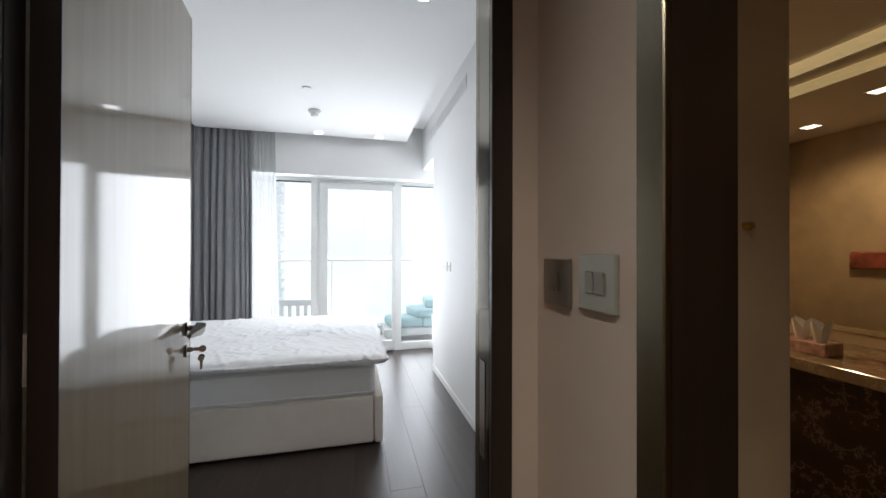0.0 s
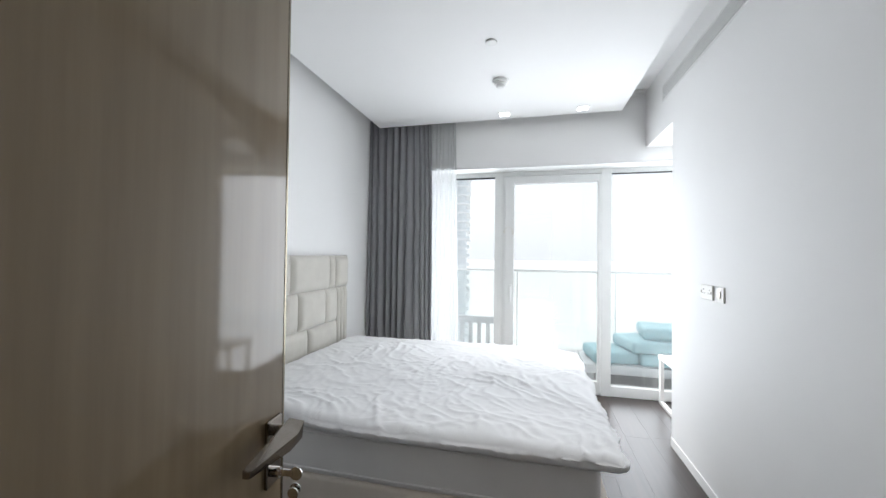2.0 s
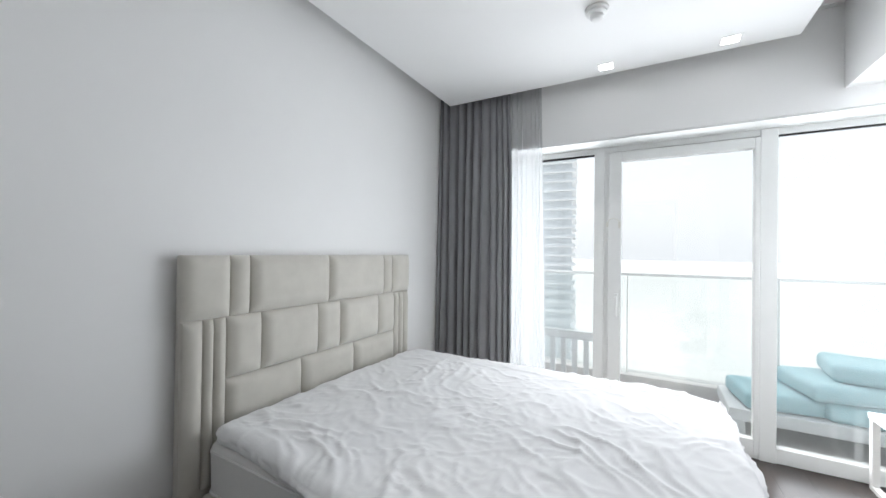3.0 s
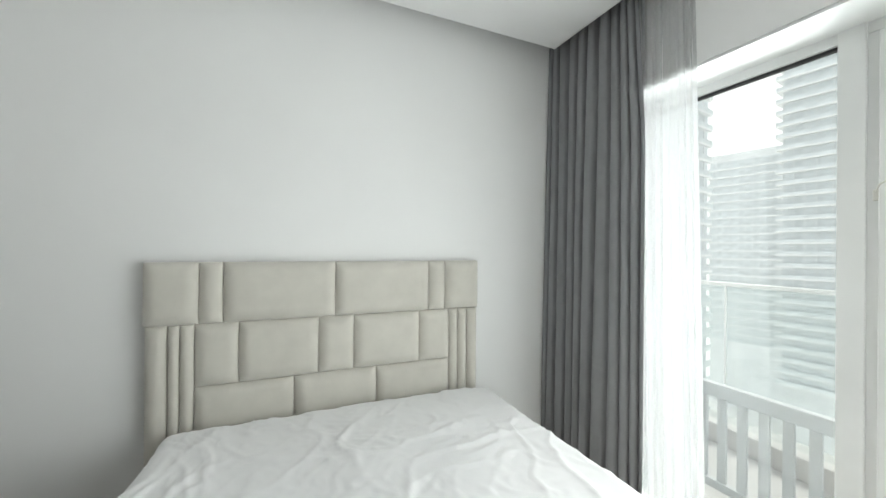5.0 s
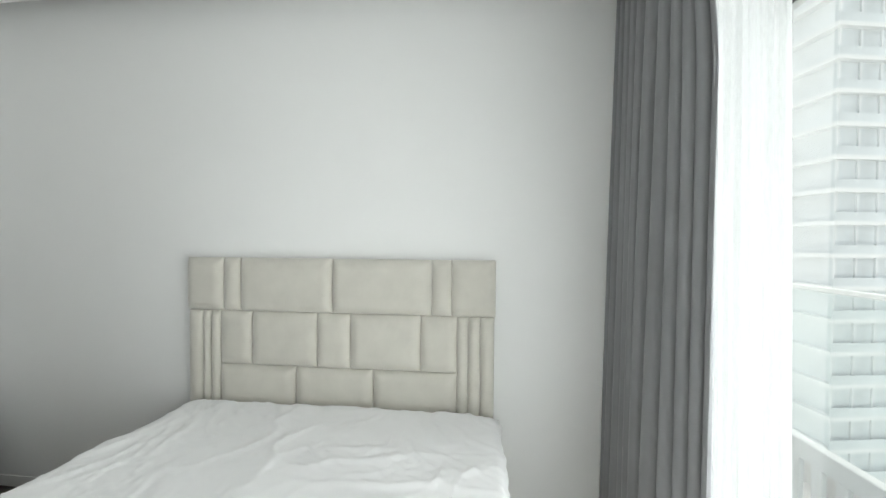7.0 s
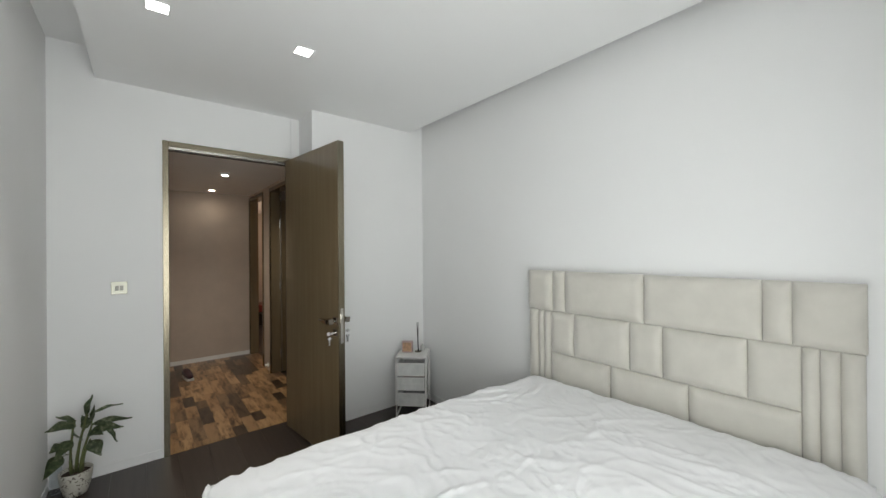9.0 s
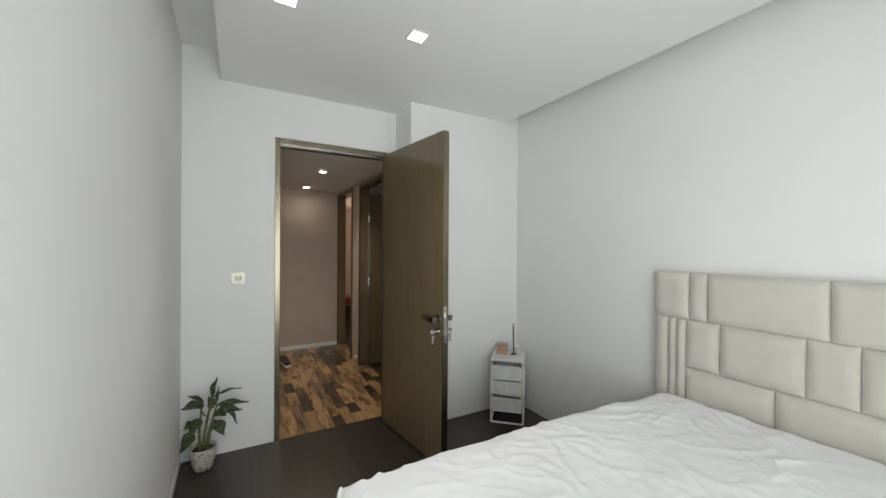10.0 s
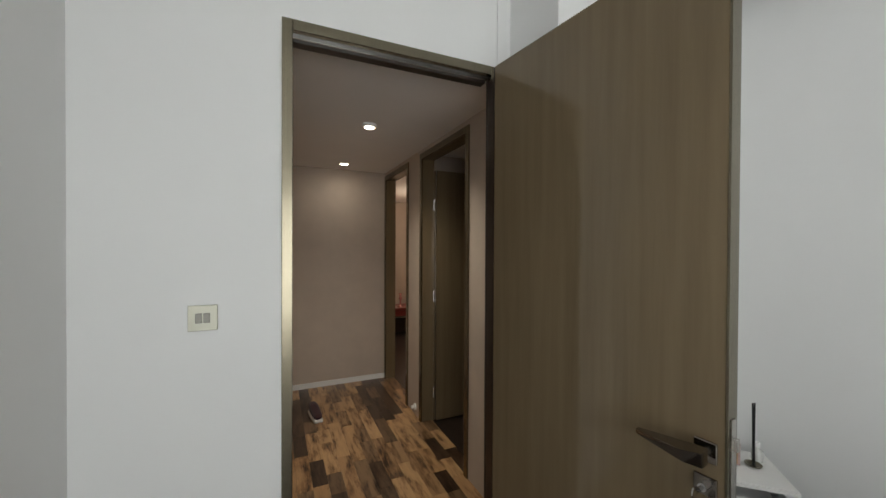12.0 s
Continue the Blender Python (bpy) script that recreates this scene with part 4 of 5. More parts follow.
for z in (0.105, 0.250, 0.382):
    dz = 0.120
    dr = bmesh.new()
    w0, w1 = b_ + 0.006, DW - b_ - 0.006
    for s in ((w0, -0.006, z, w1, 0.004, z + 0.009), (w0, -0.006, z + dz - 0.009, w1, 0.004, z + dz), (w0, -0.006, z + 0.009, w0 + 0.009, 0.004, z + dz - 0.009), (w1 - 0.009, -0.006, z + 0.009, w1, 0.004, z + dz - 0.009)):
        box(dr, *s, m=DR)
    d_ob = part("drawer", dr, DRAWERWHITE, dt)
    part("mesh_front", boxes((w0 + 0.009, -0.001, z + 0.009, w1 - 0.009, 0.0005, z + dz - 0.009), m=DR), MESHWHITE, d_ob, "white wire mesh front")
    part("mesh_body", boxes((w0, 0.004, z + 0.002, w0 + 0.002, DD - 0.02, z + dz - 0.004), (w1 - 0.002, 0.004, z + 0.002, w1, DD - 0.02, z + dz - 0.004), (w0 + 0.002, 0.004, z, w1 - 0.002, DD - 0.02, z + 0.003), (w0, DD - 0.02, z, w1, DD - 0.018, z + dz - 0.004), m=DR), MESHWHITE, d_ob)
PINKCLOTH = fabric("folded_pink_cloth", (0.62, 0.50, 0.48), 0.9, 0.2)
GREYCLOTH = fabric("folded_grey_cloth", (0.62, 0.62, 0.61), 0.9, 0.2)
for z, mt, hh in ((0.1085, GREYCLOTH, 0.06), (0.2535, PINKCLOTH, 0.07), (0.3855, GREYCLOTH, 0.075)):
    fb = soft_box(0.035, 0.02, z, DW - 0.035, DD - 0.05, z + hh, 0.015, 0.03, slack(0.006, 20))
    bmesh.ops.transform(fb, matrix=DR, verts=fb.verts)
    tagged(part("folded_clothes", fb, mt, None, smooth=True), "folded clothes lying in a mesh drawer", "clothes")

BOXPRINT = plain("printed_carton", (0.42, 0.26, 0.16), 0.45, vary=0.5, scale=30, relief=0)
BOXSIDE = plain("carton_side", (0.45, 0.32, 0.30), 0.5, vary=0.2, scale=12, relief=0)
carton = thing("gift_box", DR @ Vector((0.085, 0.16, DHT + 0.006)), "small printed brown and gold cardboard box on the drawer tower", "box")
part("carton", boxes((0.035, 0.14, DHT + 0.0065, 0.135, 0.20, DHT + 0.105), bevel=0.0015, m=DR), BOXSIDE, carton)
part("printed_front", boxes((0.045, 0.1385, DHT + 0.015, 0.125, 0.1395, DHT + 0.098), m=DR), BOXPRINT, carton, "gold and brown printed picture panel")
ih = thing("incense_holder", DR @ Vector((0.19, 0.13, DHT + 0.006)), "black incense sticks standing in a small dish", "incense holder")
cc = DR @ Vector((0.19, 0.16, DHT + 0.0065))
part("dish", lathe(bmesh.new(), [(0.016, 0.0), (0.030, 0.004), (0.033, 0.010), (0.030, 0.010), (0.014, 0.004)], cc, 20), BRONZE, ih, smooth=True)
stick = bmesh.new()
for dx, dy, tx in ((0.0, 0.0, 0.012), (0.004, 0.003, -0.004), (-0.004, 0.002, 0.018)):
    tube(stick, (cc.x + dx, cc.y + dy, cc.z + 0.004), (cc.x + dx + tx, cc.y + dy, cc.z + 0.285), 0.0045, 0.003, 8)
part("sticks", stick, DARKMETAL, ih, "dark wooden sticks")
bt = thing("small_bottle", DR @ Vector((0.205, 0.15, DHT + 0.006)), "small clear bottle beside the incense sticks", "bottle")
bc = DR @ Vector((0.225, 0.215, DHT + 0.0065))
part("body", lathe(bmesh.new(), [(0.020, 0.0), (0.022, 0.004), (0.022, 0.045), (0.009, 0.058), (0.009, 0.066)], bc, 18), plain("clear_bottle", (0.6, 0.6, 0.58), 0.1, relief=0), bt, smooth=True)
part("cap", lathe(bmesh.new(), [(0.011, 0.0662), (0.011, 0.085)], bc, 14), TRIMWHITE, bt)

# ---- potted plant ----
PX, PY = 0.848, 1.365
plant = thing("potted_plant", (PX, PY, 0), "leafy green dumb cane in a speckled white ceramic pot", "potted plant")
part("pot", lathe(bmesh.new(), [(0.046, 0.0), (0.055, 0.005), (0.068, 0.050), (0.078, 0.105), (0.082, 0.152), (0.079, 0.155), (0.074, 0.152), (0.072, 0.132)], (PX, PY, 0.0), 40), POTGLAZE, plant, smooth=True)
part("soil", lathe(bmesh.new(), [(0.0715, 0.1325), (0.045, 0.138), (0.01, 0.141)], (PX, PY, 0.0), 28), SOIL, plant)


def leaf_blade(origin, direction, length, width, droop, twist, roll=0.0):
    """A pointed, cupped leaf with a midrib."""
    bm = bmesh.new()
    d = Vector(direction).normalized()
    side_v = d.cross(Vector((0, 0, 1))).normalized()
    up = side_v.cross(d)
    rows_ = []
    n = 10
    for i in range(n + 1):
        s = i / n
        w = width * (math.sin(math.pi * min(1.0, s * 0.98 + 0.02) ** 0.75)) * (1 - 0.25 * s) if i < n else 0.0008
        centre = Vector(origin) + d * (length * s) - Vector((0, 0, 1)) * droop * s * s
        row = []
        for k in (-1, -0.5, 0, 0.5, 1):
            a = roll + twist * s
            sv = side_v * math.cos(a) + up * math.sin(a)
            row.append(bm.verts.new(centre + sv * (w * k) + up * (0.22 * w * abs(k) ** 1.5 + 0.004 * math.sin(9 * s + 3 * k))))
        rows_.append(row)
    for a, b in zip(rows_, rows_[1:]):
        for k in range(4):
            bm.faces.new((a[k], a[k + 1], b[k + 1], b[k]))
    ext = bmesh.ops.solidify(bm, geom=list(bm.faces), thickness=0.0012)
    return bm


rng = random.Random(11)
stalks = [((0.0, 0.0), (-0.055, 0.008), 0.37), ((-0.020, 0.014), (-0.060, 0.020), 0.30), ((0.018, 0.010), (-0.012, 0.022), 0.33), ((-0.028, -0.008), (-0.040, 0.03), 0.20)]
stems = []
for (ox, oy), (tx, ty), h in stalks:
    p0 = Vector((PX + ox, PY + oy, 0.135))
    p1 = Vector((PX + ox + tx, PY + oy + ty, 0.135 + h))
    mid = (p0 + p1) / 2 + Vector((0.010, -0.004, 0))
    part("stem", bent(bmesh.new(), [p0, p0.lerp(mid, 0.5) + Vector((0.003, 0, 0)), mid, p1], [0.010, 0.009, 0.0075, 0.005], 8), STEMGREEN, plant, smooth=True)
    stems.append((p0, mid, p1))
# stalk, leaf base beside the pot's centre and its height, the way it points, length, half width, droop
leaves = [(0, (-0.047, 0.005, 0.489), (-0.25, 0.0, 1.0), 0.125, 0.022, 0.0), (1, (-0.079, 0.025, 0.452), (-0.1, 0.2, 1.0), 0.110, 0.023, 0.0),
          (0, (-0.080, 0.005, 0.500), (-1.0, -0.2, 0.25), 0.150, 0.011, 0.03), (1, (-0.078, 0.015, 0.427), (-1.0, -0.08, 0.0), 0.190, 0.021, 0.02),
          (1, (-0.080, 0.045, 0.399), (-1.0, 0.2, 0.05), 0.150, 0.029, 0.02), (2, (-0.005, 0.035, 0.451), (0.7, 0.75, 0.35), 0.175, 0.031, 0.02),
          (2, (0.0, -0.005, 0.458), (0.8, 0.2, 0.6), 0.105, 0.020, 0.0), (2, (0.010, 0.055, 0.363), (0.5, 0.8, -0.25), 0.125, 0.030, 0.02),
          (2, (0.045, 0.055, 0.346), (0.45, 0.8, 0.25), 0.110, 0.025, 0.02), (2, (0.050, 0.085, 0.292), (0.40, 0.9, -0.15), 0.150, 0.033, 0.03),
          (3, (-0.067, 0.045, 0.330), (-0.5, 0.35, -0.7), 0.105, 0.033, 0.01), (0, (-0.032, 0.055, 0.359), (0.3, 0.6, 0.6), 0.100, 0.030, 0.0),
          (1, (-0.150, 0.050, 0.407), (-0.4, 0.2, -0.85), 0.120, 0.011, 0.0), (0, (-0.052, 0.005, 0.406), (0.2, -0.1, 0.8), 0.085, 0.025, 0.0), (1, (-0.060, 0.040, 0.380), (-0.6, 0.7, 0.3), 0.120, 0.028, 0.03)]
for st, (lx, ly, lz), d, ln, wd, dp in leaves:
    p0, mid, p1 = stems[st]
    root = Vector((PX + lx, PY + ly, lz))
    f = min(1.0, max(0.0, (lz - 0.03 - p0.z) / (p1.z - p0.z)))
    at_ = mid.lerp(p1, (f - 0.5) * 2) if f > 0.5 else p0.lerp(mid, f * 2)
    dv = Vector(d).normalized()
    part("petiole", bent(bmesh.new(), [at_, at_.lerp(root, 0.6) + Vector((0, 0, 0.008)), root + dv * 0.008], 0.0028, 6), STEMGREEN, plant, smooth=True)
    part("leaf", leaf_blade(root, dv, ln * 1.05, wd * 1.3, dp, rng.uniform(-0.4, 0.4), -0.7 if dv.cross(Vector((0, 0, 1))).dot(Vector((-0.2, 1, 0))) > 0 else 0.7), LEAFGREEN, plant, smooth=True)
CLEAR = pane_glass("clear_plastic", (0.86, 0.88, 0.89))
wb = thing("water_bottle", (0.935, 1.29, 0), "clear plastic bottle behind the plant pot", "bottle")
part("body", lathe(bmesh.new(), [(0.026, 0.0), (0.030, 0.006), (0.030, 0.17), (0.012, 0.215), (0.012, 0.23)], (0.950, 1.275, 0.001), 20), CLEAR, wb, smooth=True)
part("cap", lathe(bmesh.new(), [(0.014, 0.2305), (0.014, 0.248)], (0.950, 1.275, 0.001), 14), TRIMWHITE, wb)

# ---- white side table in the niche ----
tb = thing("side_table", (1.45, 5.2, 0), "white side table with a square loop leg", "table")
part("top", boxes((1.165, 5.03, 0.43, 1.72, 5.45, 0.465), bevel=0.003), DRAWERWHITE, tb)
for x in (1.170, 1.675):
    lg = bmesh.new()
    box(lg, x, 5.035, 0.03, x + 0.035, 5.07, 0.4295, bevel=0.002)
    box(lg, x, 5.405, 0.03, x + 0.035, 5.44, 0.4295, bevel=0.002)
    box(lg, x, 5.035, 0.0, x + 0.035, 5.44, 0.0295, bevel=0.002)
    part("leg_loop", lg, DRAWERWHITE, tb)

# candle on the sill
cd = thing("candle", (-0.845, 5.44, 0.0855), "pink candle in a dark dish on the window sill", "candle")
structure("window_sill", boxes((WX0, NORTH + 0.03, 0.0, -0.430, GLASS_Y - 0.001, 0.085), bevel=0.003), WHITEFRAME, "low white ledge under the fixed window", "sill")
part("dish", lathe(bmesh.new(), [(0.020, 0.0), (0.040, 0.004), (0.046, 0.014), (0.043, 0.014), (0.02, 0.006)], (-0.845, 5.44, 0.0855), 24), DARKMETAL, cd, smooth=True)
part("wax", lathe(bmesh.new(), [(0.026, 0.0065), (0.028, 0.010), (0.028, 0.066), (0.025, 0.070), (0.010, 0.066)], (-0.845, 5.44, 0.0855), 24), plain("pink_wax", (0.62, 0.40, 0.40), 0.5, relief=0), cd, smooth=True)

# ---- hall things ----
for x, y in ((-0.228, -1.19),):
    downlight(x, y, HALL_TOP, LITWARM, "small square recessed downlight in the hall ceiling", "hall downlights", 0.035)
sp = thing("spot_downlight", (-0.178, 0.163, HALL_TOP), "round white hall downlight with a lit lens", "downlight")
part("body", lathe(bmesh.new(), [(0.045, -0.0005), (0.048, -0.006), (0.045, -0.022), (0.036, -0.024)], (-0.178, 0.163, HALL_TOP), 24), TRIMWHITE, sp)
part("lens", lathe(bmesh.new(), [(0.033, -0.0245), (0.030, -0.028), (0.01, -0.029)], (-0.178, 0.163, HALL_TOP), 20), LITWARM, sp)
lamp("hall_lamp", "SPOT", pose(-0.178, 0.163, HALL_TOP - 0.035), 19.0, (1.0, 0.90, 0.77), 0.03, spread=132)
lamp("hall_lamp", "SPOT", pose(-0.228, -1.19, HALL_TOP - 0.012), 1.1, (1.0, 0.90, 0.77), 0.03, spread=165)
# unseen light without a fitting, added to brighten the side room
lamp("side_room_fill", "POINT", pose(-1.9, -2.6, 2.05), 6.0, (1.0, 0.78, 0.6), 0.05)

shoe = thing("shoe", (0.09, -0.77, 0), "dark maroon trainer with a white sole on the hall floor", "shoe")
SM = pose(0.090, -0.765, 0, 0, 0, 98)


def shoe_shape(h_toe, h_heel):
    def shape(p, n):
        s = (p.x + 0.13) / 0.26
        w = 0.78 + 0.22 * math.sin(math.pi * min(1, max(0, s)) ** 0.8)
        k = h_heel + (h_toe - h_heel) * max(0, (s - 0.35) / 0.65) ** 0.8
        return Vector((p.x, p.y * w, 0.022 + (p.z - 0.022) * (k if p.z > 0.022 else 1)))
    return shape


sb = soft_box(-0.13, -0.043, 0.0225, 0.13, 0.043, 0.105, 0.036, 0.02, shoe_shape(0.45, 1.0))
bmesh.ops.transform(sb, matrix=SM, verts=sb.verts)
part("upper", sb, fabric("maroon_knit", (0.05, 0.02, 0.025), 0.9, 0.2), shoe, smooth=True)
sb = soft_box(-0.135, -0.046, 0.0, 0.138, 0.046, 0.026, 0.012, 0.02, lambda p, n: Vector((p.x, p.y * (0.8 + 0.2 * math.sin(math.pi * min(1, max(0, (p.x + 0.135) / 0.27)))), p.z)))
bmesh.ops.transform(sb, matrix=SM, verts=sb.verts)
part("sole", sb, TRIMWHITE, shoe, "white rubber sole", smooth=True)
sb = boxes((0.0, -0.016, 0.078, 0.055, 0.016, 0.083), bevel=0.002, m=SM @ pose(0, 0, 0, 0, 14, 0))
part("laces", sb, GASKET, shoe)
ds = thing("door_stop", (HALL_W, -0.44, 0.09), "round white door stop at the foot of the hall wall", "door stop")
part("disc", tube(bmesh.new(), (HALL_W + 0.0005, -0.45, 0.075), (HALL_W + 0.012, -0.45, 0.075), 0.030, n=18), TRIMWHITE, ds)
part("buffer", tube(bmesh.new(), (HALL_W + 0.0125, -0.45, 0.075), (HALL_W + 0.040, -0.45, 0.075), 0.014, n=14), TRIMWHITE, ds)

REDLACQ = plain("red_lacquer", (0.20, 0.03, 0.025), 0.3, relief=0)
cab = thing("small_cabinet", (-1.60, -3.55, 0), "dark red low cabinet in the room beyond the hall", "cabinet")
part("body", boxes((-2.05, -3.80, 0.06, -1.22, -3.36, 0.43), bevel=0.004), DARKWOOD, cab)
part("top", boxes((-2.07, -3.82, 0.431, -1.20, -3.34, 0.47), bevel=0.004), REDLACQ, cab)
part("drawer_front", boxes((-2.03, -3.3595, 0.335, -1.24, -3.345, 0.425), bevel=0.003), REDLACQ, cab)
part("shelf_edge", boxes((-2.03, -3.3595, 0.30, -1.24, -3.345, 0.325)), STEEL, cab, "bright steel shelf edge")
for x in (-2.00, -1.27):
    for y in (-3.75, -3.41):
        part("leg", boxes((x - 0.02, y - 0.02, 0, x + 0.02, y + 0.02, 0.0595)), DARKWOOD, cab)
vs = thing("candlestick", (-1.57, -3.46, 0.471), "slim pink candlestick on the red cabinet", "candlestick")
part("stem", lathe(bmesh.new(), [(0.05, 0.0), (0.052, 0.010), (0.016, 0.025), (0.012, 0.12), (0.028, 0.145), (0.030, 0.16), (0.014, 0.18), (0.026, 0.24)], (-1.57, -3.46, 0.471), 20), plain("pink_glass", (0.45, 0.18, 0.17), 0.2, relief=0), vs, smooth=True)

# ---- bathroom things ----
van = thing("vanity", (2.3, 1.0, 0), "bathroom basin counter of brown marble over a dark marble front", "vanity")
part("front", boxes((2.11, -0.2, 0.0, MIRROR_X - 0.001, 3.05, 0.815)), DARKMARBLE, van)
part("countertop", boxes((2.08, -0.22, 0.8155, MIRROR_X - 0.001, 3.06, 0.87), bevel=0.004), BROWNMARBLE, van)
SILVER, snt, sbs = mat("mirror_silver")
sbs.inputs["Base Color"].default_value = (0.86, 0.84, 0.80, 1)
sbs.inputs["Metallic"].default_value, sbs.inputs["Roughness"].default_value = 1.0, 0.02
tagged(part("wall_mirror", boxes((MIRROR_X - 0.008, -0.1, 0.93, MIRROR_X - 0.001, 3.0, 2.398)), SILVER), "wide frameless bathroom mirror above the counter", "mirror")
tissue = thing("tissue_box", (2.25, 1.75, 0.87), "tissue box with white tissues pulled up", "tissue box")
part("carton", boxes((2.20, 1.66, 0.8705, 2.32, 1.84, 0.93), bevel=0.003), plain("red_white_carton", (0.5, 0.3, 0.26), 0.5, vary=0.5, scale=25, relief=0), tissue)
for k, (dx, dy) in enumerate(((0.0, 0.0), (0.02, 0.09))):
    tsb = bmesh.new()
    base = [tsb.verts.new((2.24 + dx + 0.025 * math.cos(a), 1.70 + dy + 0.02 * math.sin(a), 0.9305)) for a in [i * math.pi / 5 for i in range(10)]]
    top_ = [tsb.verts.new((2.24 + dx + (0.04 + 0.02 * (i % 2)) * math.cos(i * math.pi / 5), 1.70 + dy + (0.04 - 0.015 * (i % 2)) * math.sin(i * math.pi / 5), 0.99 + 0.025 * (i % 3))) for i in range(10)]
    for i in range(10):
        tsb.faces.new((base[i], base[(i + 1) % 10], top_[(i + 1) % 10], top_[i]))
    tsb.faces.new(base)
    part("tissue", tsb, LINEN, tissue, "crumpled white tissue")
for x, y in ((1.54, 2.67), (1.94, 2.05)):
    downlight(x, y, 2.4, LITBATH, "small square recessed bathroom downlight", "bathroom downlights", 0.05)
lamp("bath_lamp", "SPOT", pose(1.7, 2.3, 2.39), 14.0, (1.0, 0.68, 0.36), 0.04)
structure("cove_light", boxes((2.46, -0.7, 2.36, 2.54, 3.05, 2.398)), COVE, "glowing warm cove strip in the bathroom ceiling", "cove light")
hooks = thing("wall_hooks", (0.85, HALL_N - 0.01, 1.7), "small brass hooks on the bathroom wall", "hooks")
for x, z in ((0.98, 1.98), (0.78, 1.72), (1.00, 1.42)):
    part("hook", tube(bmesh.new(), (x, HALL_N - 0.0085, z), (x, HALL_N - 0.03, z), 0.008, n=10), plain("brass", (0.65, 0.42, 0.12), 0.3, 0.9, relief=0), hooks)
cl = thing("hanging_cloth", (1.17, 2.5, 1.3), "small red and blue cloth hanging on the bathroom wall", "cloth")
part("cloth", soft_box(EAST + 0.155, 2.35, 1.22, EAST + 0.19, 2.62, 1.36, 0.012, 0.03, slack(0.008, 25)), plain("red_cloth", (0.30, 0.08, 0.05), 0.9, vary=0.5, scale=9), cl, smooth=True)

# ---- balcony ----
BAL_Y = 6.72
structure("balcony_floor", boxes((-4.0, OUT, -0.20, 5.0, BAL_Y + 0.14, -0.03)), CONCRETE, "pale tiled balcony floor", "floor")
structure("threshold", boxes((WX0, GLASS_Y + 0.07, -0.10, NICHE, OUT - 0.001, 0.03), bevel=0.003), WHITEFRAME, "white metal threshold of the balcony door", "sill")
structure("balcony_kerb", boxes((-4.0, BAL_Y - 0.10, -0.03, 5.0, BAL_Y + 0.14, 0.12), bevel=0.006), CONCRETE, "low pale kerb under the balustrade", "kerb")
bal = thing("balustrade", (0, BAL_Y, 0.12), "glass balcony balustrade with a slim white top rail", "balustrade")
part("top_rail", boxes((-4.0, BAL_Y - 0.025, 1.185, 5.0, BAL_Y + 0.025, 1.215), bevel=0.004), WHITEFRAME, bal)
for k in range(7):
    x0 = -4.04 + k * 1.27
    p = part("glass_panel", boxes((x0 + 0.008, BAL_Y - 0.006, 0.12, x0 + 1.262, BAL_Y + 0.006, 1.1845)), RAILGLASS, bal)
    p.visible_shadow = False
    if k:
        part("joint_strip", boxes((x0 - 0.007, BAL_Y - 0.007, 0.12, x0 + 0.007, BAL_Y + 0.007, 1.1845)), WHITEFRAME, bal)

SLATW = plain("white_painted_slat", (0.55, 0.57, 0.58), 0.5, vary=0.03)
sofa = thing("slatted_bench", (-1.0, 5.9, -0.03), "white slatted outdoor bench frame on the balcony", "bench")
SX0, SX1, SY, SZ = -1.95, -0.40, 5.90, 0.674
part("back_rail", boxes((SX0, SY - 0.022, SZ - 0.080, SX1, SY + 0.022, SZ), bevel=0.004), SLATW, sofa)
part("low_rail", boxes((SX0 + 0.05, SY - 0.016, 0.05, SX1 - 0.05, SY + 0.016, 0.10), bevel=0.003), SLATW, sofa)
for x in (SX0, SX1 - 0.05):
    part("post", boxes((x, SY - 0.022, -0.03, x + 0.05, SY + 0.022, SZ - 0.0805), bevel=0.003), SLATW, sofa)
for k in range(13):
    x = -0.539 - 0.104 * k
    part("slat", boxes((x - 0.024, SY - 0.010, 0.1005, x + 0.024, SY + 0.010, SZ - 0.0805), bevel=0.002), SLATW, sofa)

for (x0, y0, z0, x1, y1, z1, rz), lab in (((0.62, 5.95, 0.20, 1.30, 6.45, 0.34, 8), "turquoise outdoor seat cushion lying flat"), ((1.15, 5.90, 0.20, 1.95, 6.48, 0.34, -4), "turquoise outdoor seat cushion lying flat"),
                                          ((0.98, 5.92, 0.345, 1.60, 6.46, 0.48, 12), "turquoise outdoor cushion stacked askew on others"), ((1.20, 5.95, 0.485, 1.90, 6.45, 0.62, -6), "turquoise outdoor cushion on top of the stack")):
    cx_, cy_ = (x0 + x1) / 2, (y0 + y1) / 2
    cb = soft_box(x0 - cx_, y0 - cy_, z0, x1 - cx_, y1 - cy_, z1, 0.045, 0.06, slack(0.008, 5))
    bmesh.ops.transform(cb, matrix=pose(cx_, cy_, 0, 0, 0, rz), verts=cb.verts)
    tagged(part("outdoor_cushion", cb, TURQUOISE, None, smooth=True), lab, "cushion", "stacked balcony cushions")
low = thing("outdoor_platform", (1.3, 6.2, -0.03), "low white outdoor sofa base under the cushions", "outdoor sofa")
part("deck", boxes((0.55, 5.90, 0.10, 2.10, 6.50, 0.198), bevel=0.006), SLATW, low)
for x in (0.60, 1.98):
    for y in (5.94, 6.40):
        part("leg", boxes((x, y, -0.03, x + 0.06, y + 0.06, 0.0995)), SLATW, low)

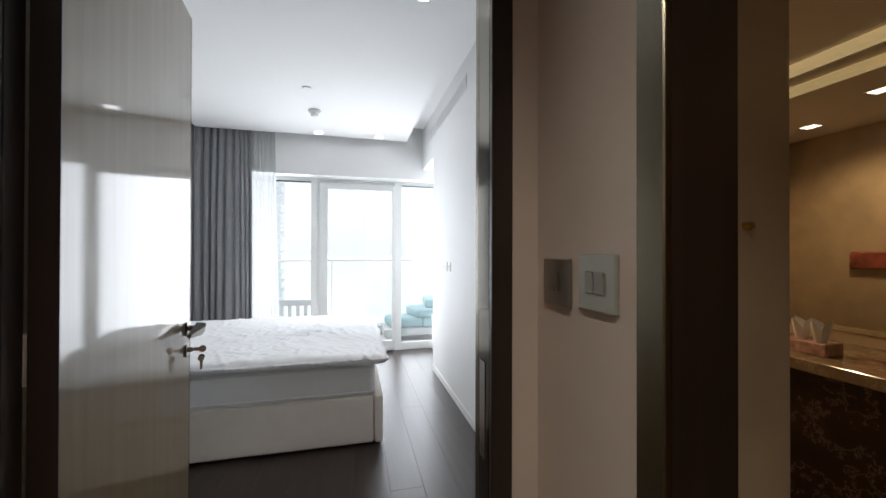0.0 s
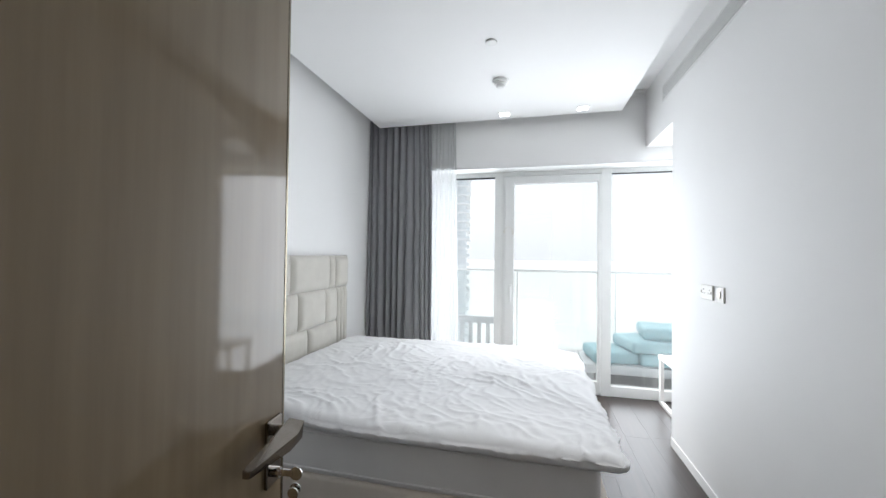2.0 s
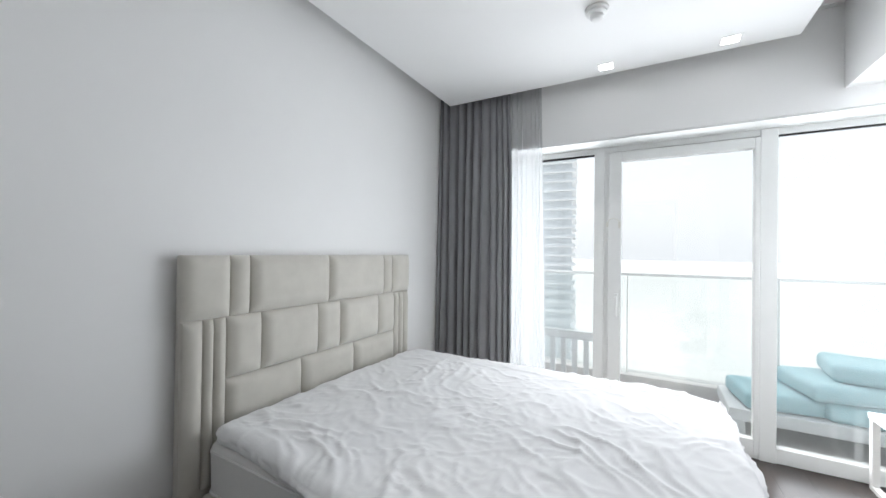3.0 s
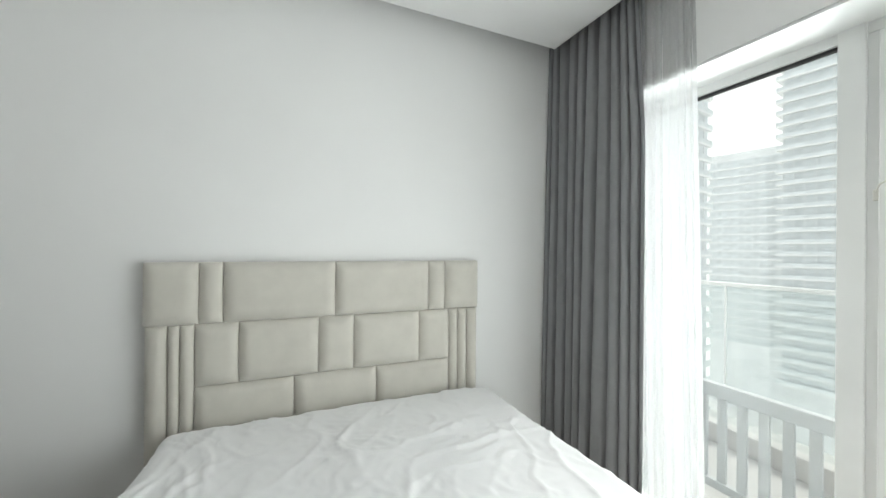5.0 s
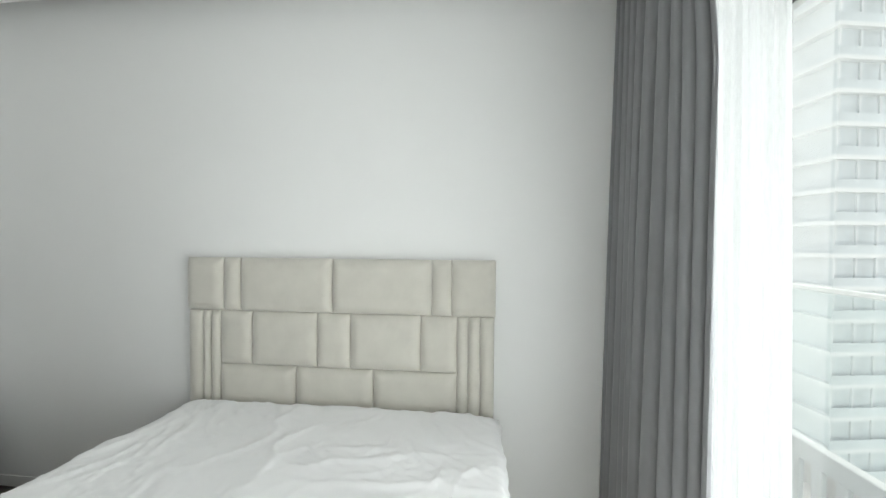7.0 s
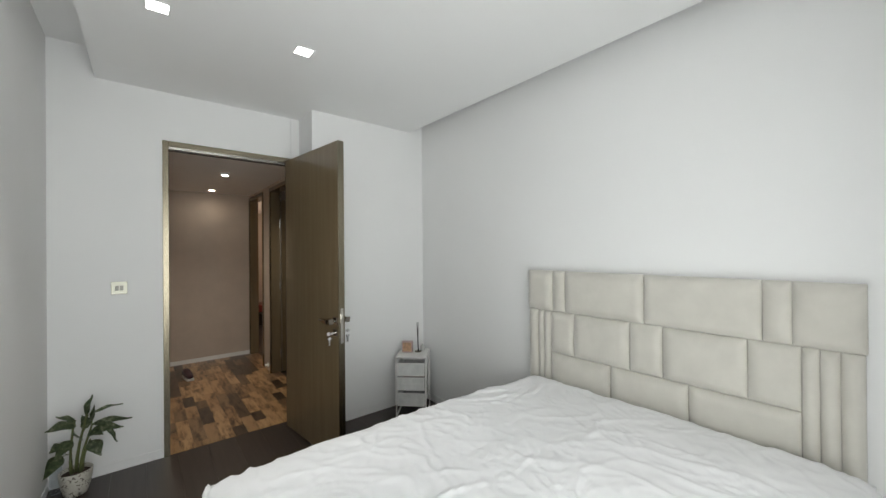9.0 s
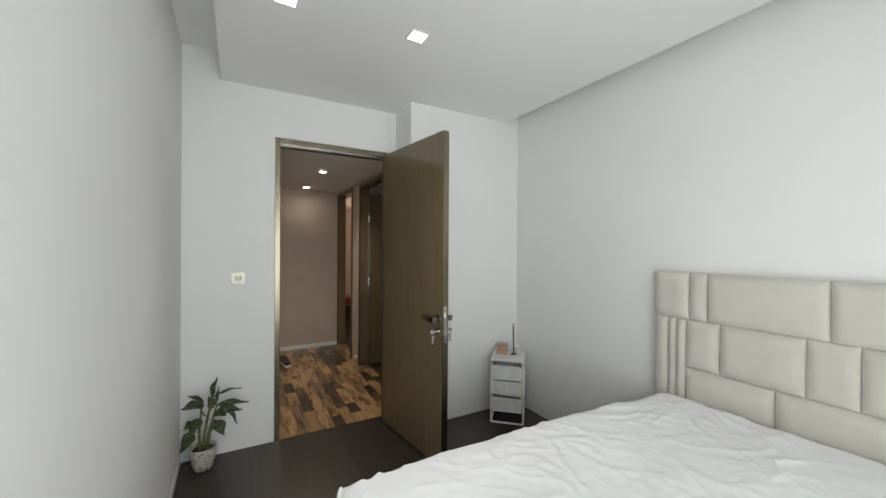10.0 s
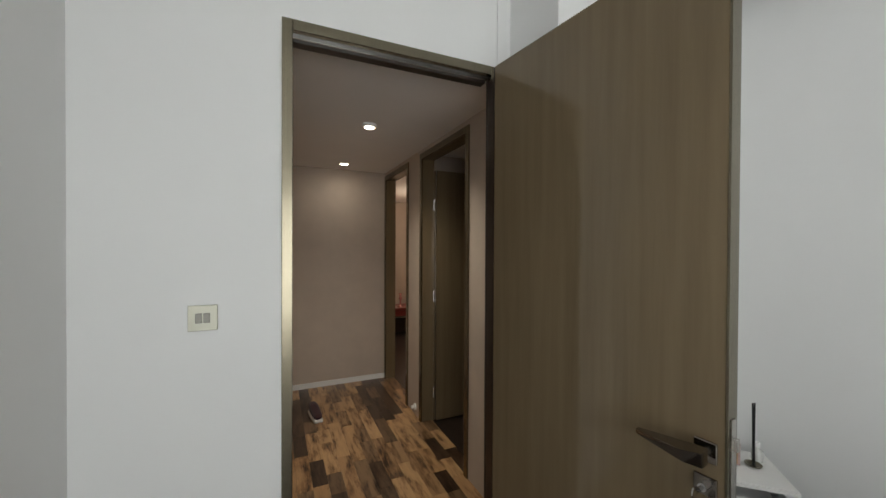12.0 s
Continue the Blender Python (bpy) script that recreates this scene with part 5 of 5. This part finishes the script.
# ---- city ----
GROUND_Z = -62.0
# the whitening of far haze is mixed into the ground's own colour
gm, gnt, gb = mat("hazed_city_ground")
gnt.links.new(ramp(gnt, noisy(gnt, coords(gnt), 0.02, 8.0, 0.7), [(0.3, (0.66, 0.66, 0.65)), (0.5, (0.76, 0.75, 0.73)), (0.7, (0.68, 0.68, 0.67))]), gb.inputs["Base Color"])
gb.inputs["Roughness"].default_value = 0.9
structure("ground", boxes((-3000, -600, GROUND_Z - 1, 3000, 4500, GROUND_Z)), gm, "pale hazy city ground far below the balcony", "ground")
# distance haze is put into the tower colours: pale, with little contrast
TOWERWALL = plain("hazed_tower_concrete", (0.78, 0.80, 0.81), 0.7, vary=0.1, scale=0.15, relief=0)
TOWERSLAB = plain("hazed_tower_slab_edge", (0.84, 0.85, 0.85), 0.7, vary=0.05, scale=0.2, relief=0)
TOWERGLASS = plain("hazed_tower_glazing", (0.66, 0.70, 0.72), 0.5, vary=0.15, scale=0.35, relief=0)


def tower(corner, along, width, depth, top, label, floor_h=3.3, ledge=1.4):
    """A tower block: core, glazed bands with mullions, and a balcony slab at each storey."""
    cx, cy = corner
    m = pose(cx, cy, 0, 0, 0, along)
    ob = thing("tower_block", (cx, cy, GROUND_Z), label, "tower")
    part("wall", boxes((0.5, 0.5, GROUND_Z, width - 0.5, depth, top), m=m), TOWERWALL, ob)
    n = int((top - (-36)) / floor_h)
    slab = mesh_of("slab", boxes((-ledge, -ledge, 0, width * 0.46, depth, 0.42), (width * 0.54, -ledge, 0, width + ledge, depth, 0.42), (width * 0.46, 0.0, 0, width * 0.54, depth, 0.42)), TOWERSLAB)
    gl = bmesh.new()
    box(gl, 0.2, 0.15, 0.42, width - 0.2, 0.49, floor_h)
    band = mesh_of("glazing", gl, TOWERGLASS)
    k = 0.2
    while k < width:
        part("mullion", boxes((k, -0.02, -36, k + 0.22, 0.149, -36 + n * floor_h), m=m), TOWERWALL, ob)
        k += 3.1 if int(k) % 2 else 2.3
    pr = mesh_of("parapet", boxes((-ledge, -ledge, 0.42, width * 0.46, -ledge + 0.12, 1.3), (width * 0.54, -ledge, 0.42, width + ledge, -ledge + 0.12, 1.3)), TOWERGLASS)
    for i in range(n):
        z = -36 + i * floor_h
        for nm, me in (("slab", slab), ("glazing", band), ("parapet", pr)):
            o = new(nm, me)
            o.parent = ob
            o.matrix_parent_inverse = world_of(ob).inverted()
            o.matrix_basis = m @ Matrix.Translation((0, 0, z))
    return ob


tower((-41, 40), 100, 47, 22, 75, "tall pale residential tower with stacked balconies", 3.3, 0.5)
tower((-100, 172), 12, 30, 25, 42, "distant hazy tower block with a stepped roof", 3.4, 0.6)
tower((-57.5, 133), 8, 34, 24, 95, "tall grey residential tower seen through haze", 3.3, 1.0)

# ---- floor boards ----


def board_meshes(lengths, width, material, gap=0.0005):
    out = {}
    for ln in lengths:
        bm = bmesh.new()
        box(bm, 0, 0, -0.0135, width - gap, ln - gap, 0.0, bevel=0.0006)
        out[ln] = mesh_of("board", bm, material)
    return out


def lay(parent, x0, x1, y0, y1, width, lengths, material, seed, skip=None):
    """Boards running along y, in courses along x."""
    rg = random.Random(seed)
    full = board_meshes(lengths, width, material)
    x = x0
    while x < x1 - 0.01:
        w = min(width, x1 - x)
        y = y0
        first = True
        while y < y1 - 0.005:
            ln = rg.choice(lengths)
            if first:
                ln = rg.choice(lengths) * rg.uniform(0.3, 0.95)
                first = False
            ln = min(ln, y1 - y)
            if y1 - y - ln < 0.05:
                ln = y1 - y
            if w == width and ln in full:
                me = full[ln]
            else:
                bm = bmesh.new()
                box(bm, 0, 0, -0.0135, w - 0.0005, ln - 0.0005, 0.0, bevel=0.0006)
                me = mesh_of("board", bm, material)
            o = new("board", me)
            o.parent = parent
            o.matrix_parent_inverse = world_of(parent).inverted()
            o.matrix_basis = Matrix.Translation((x, y, 0))
            y += ln
        x += w


lay(bpy.data.objects["floor"], WEST, NICHE, 1.20, GLASS_Y, 0.19, (1.2, 1.5, 1.8), DARKFLOOR, 5)
lay(bpy.data.objects["hall_floor"], HALL_W - 0.10, HALL_E + 0.09, HALL_S, 1.198, 0.095, (0.22, 0.3, 0.42, 0.55), HALLBOARD, 21)
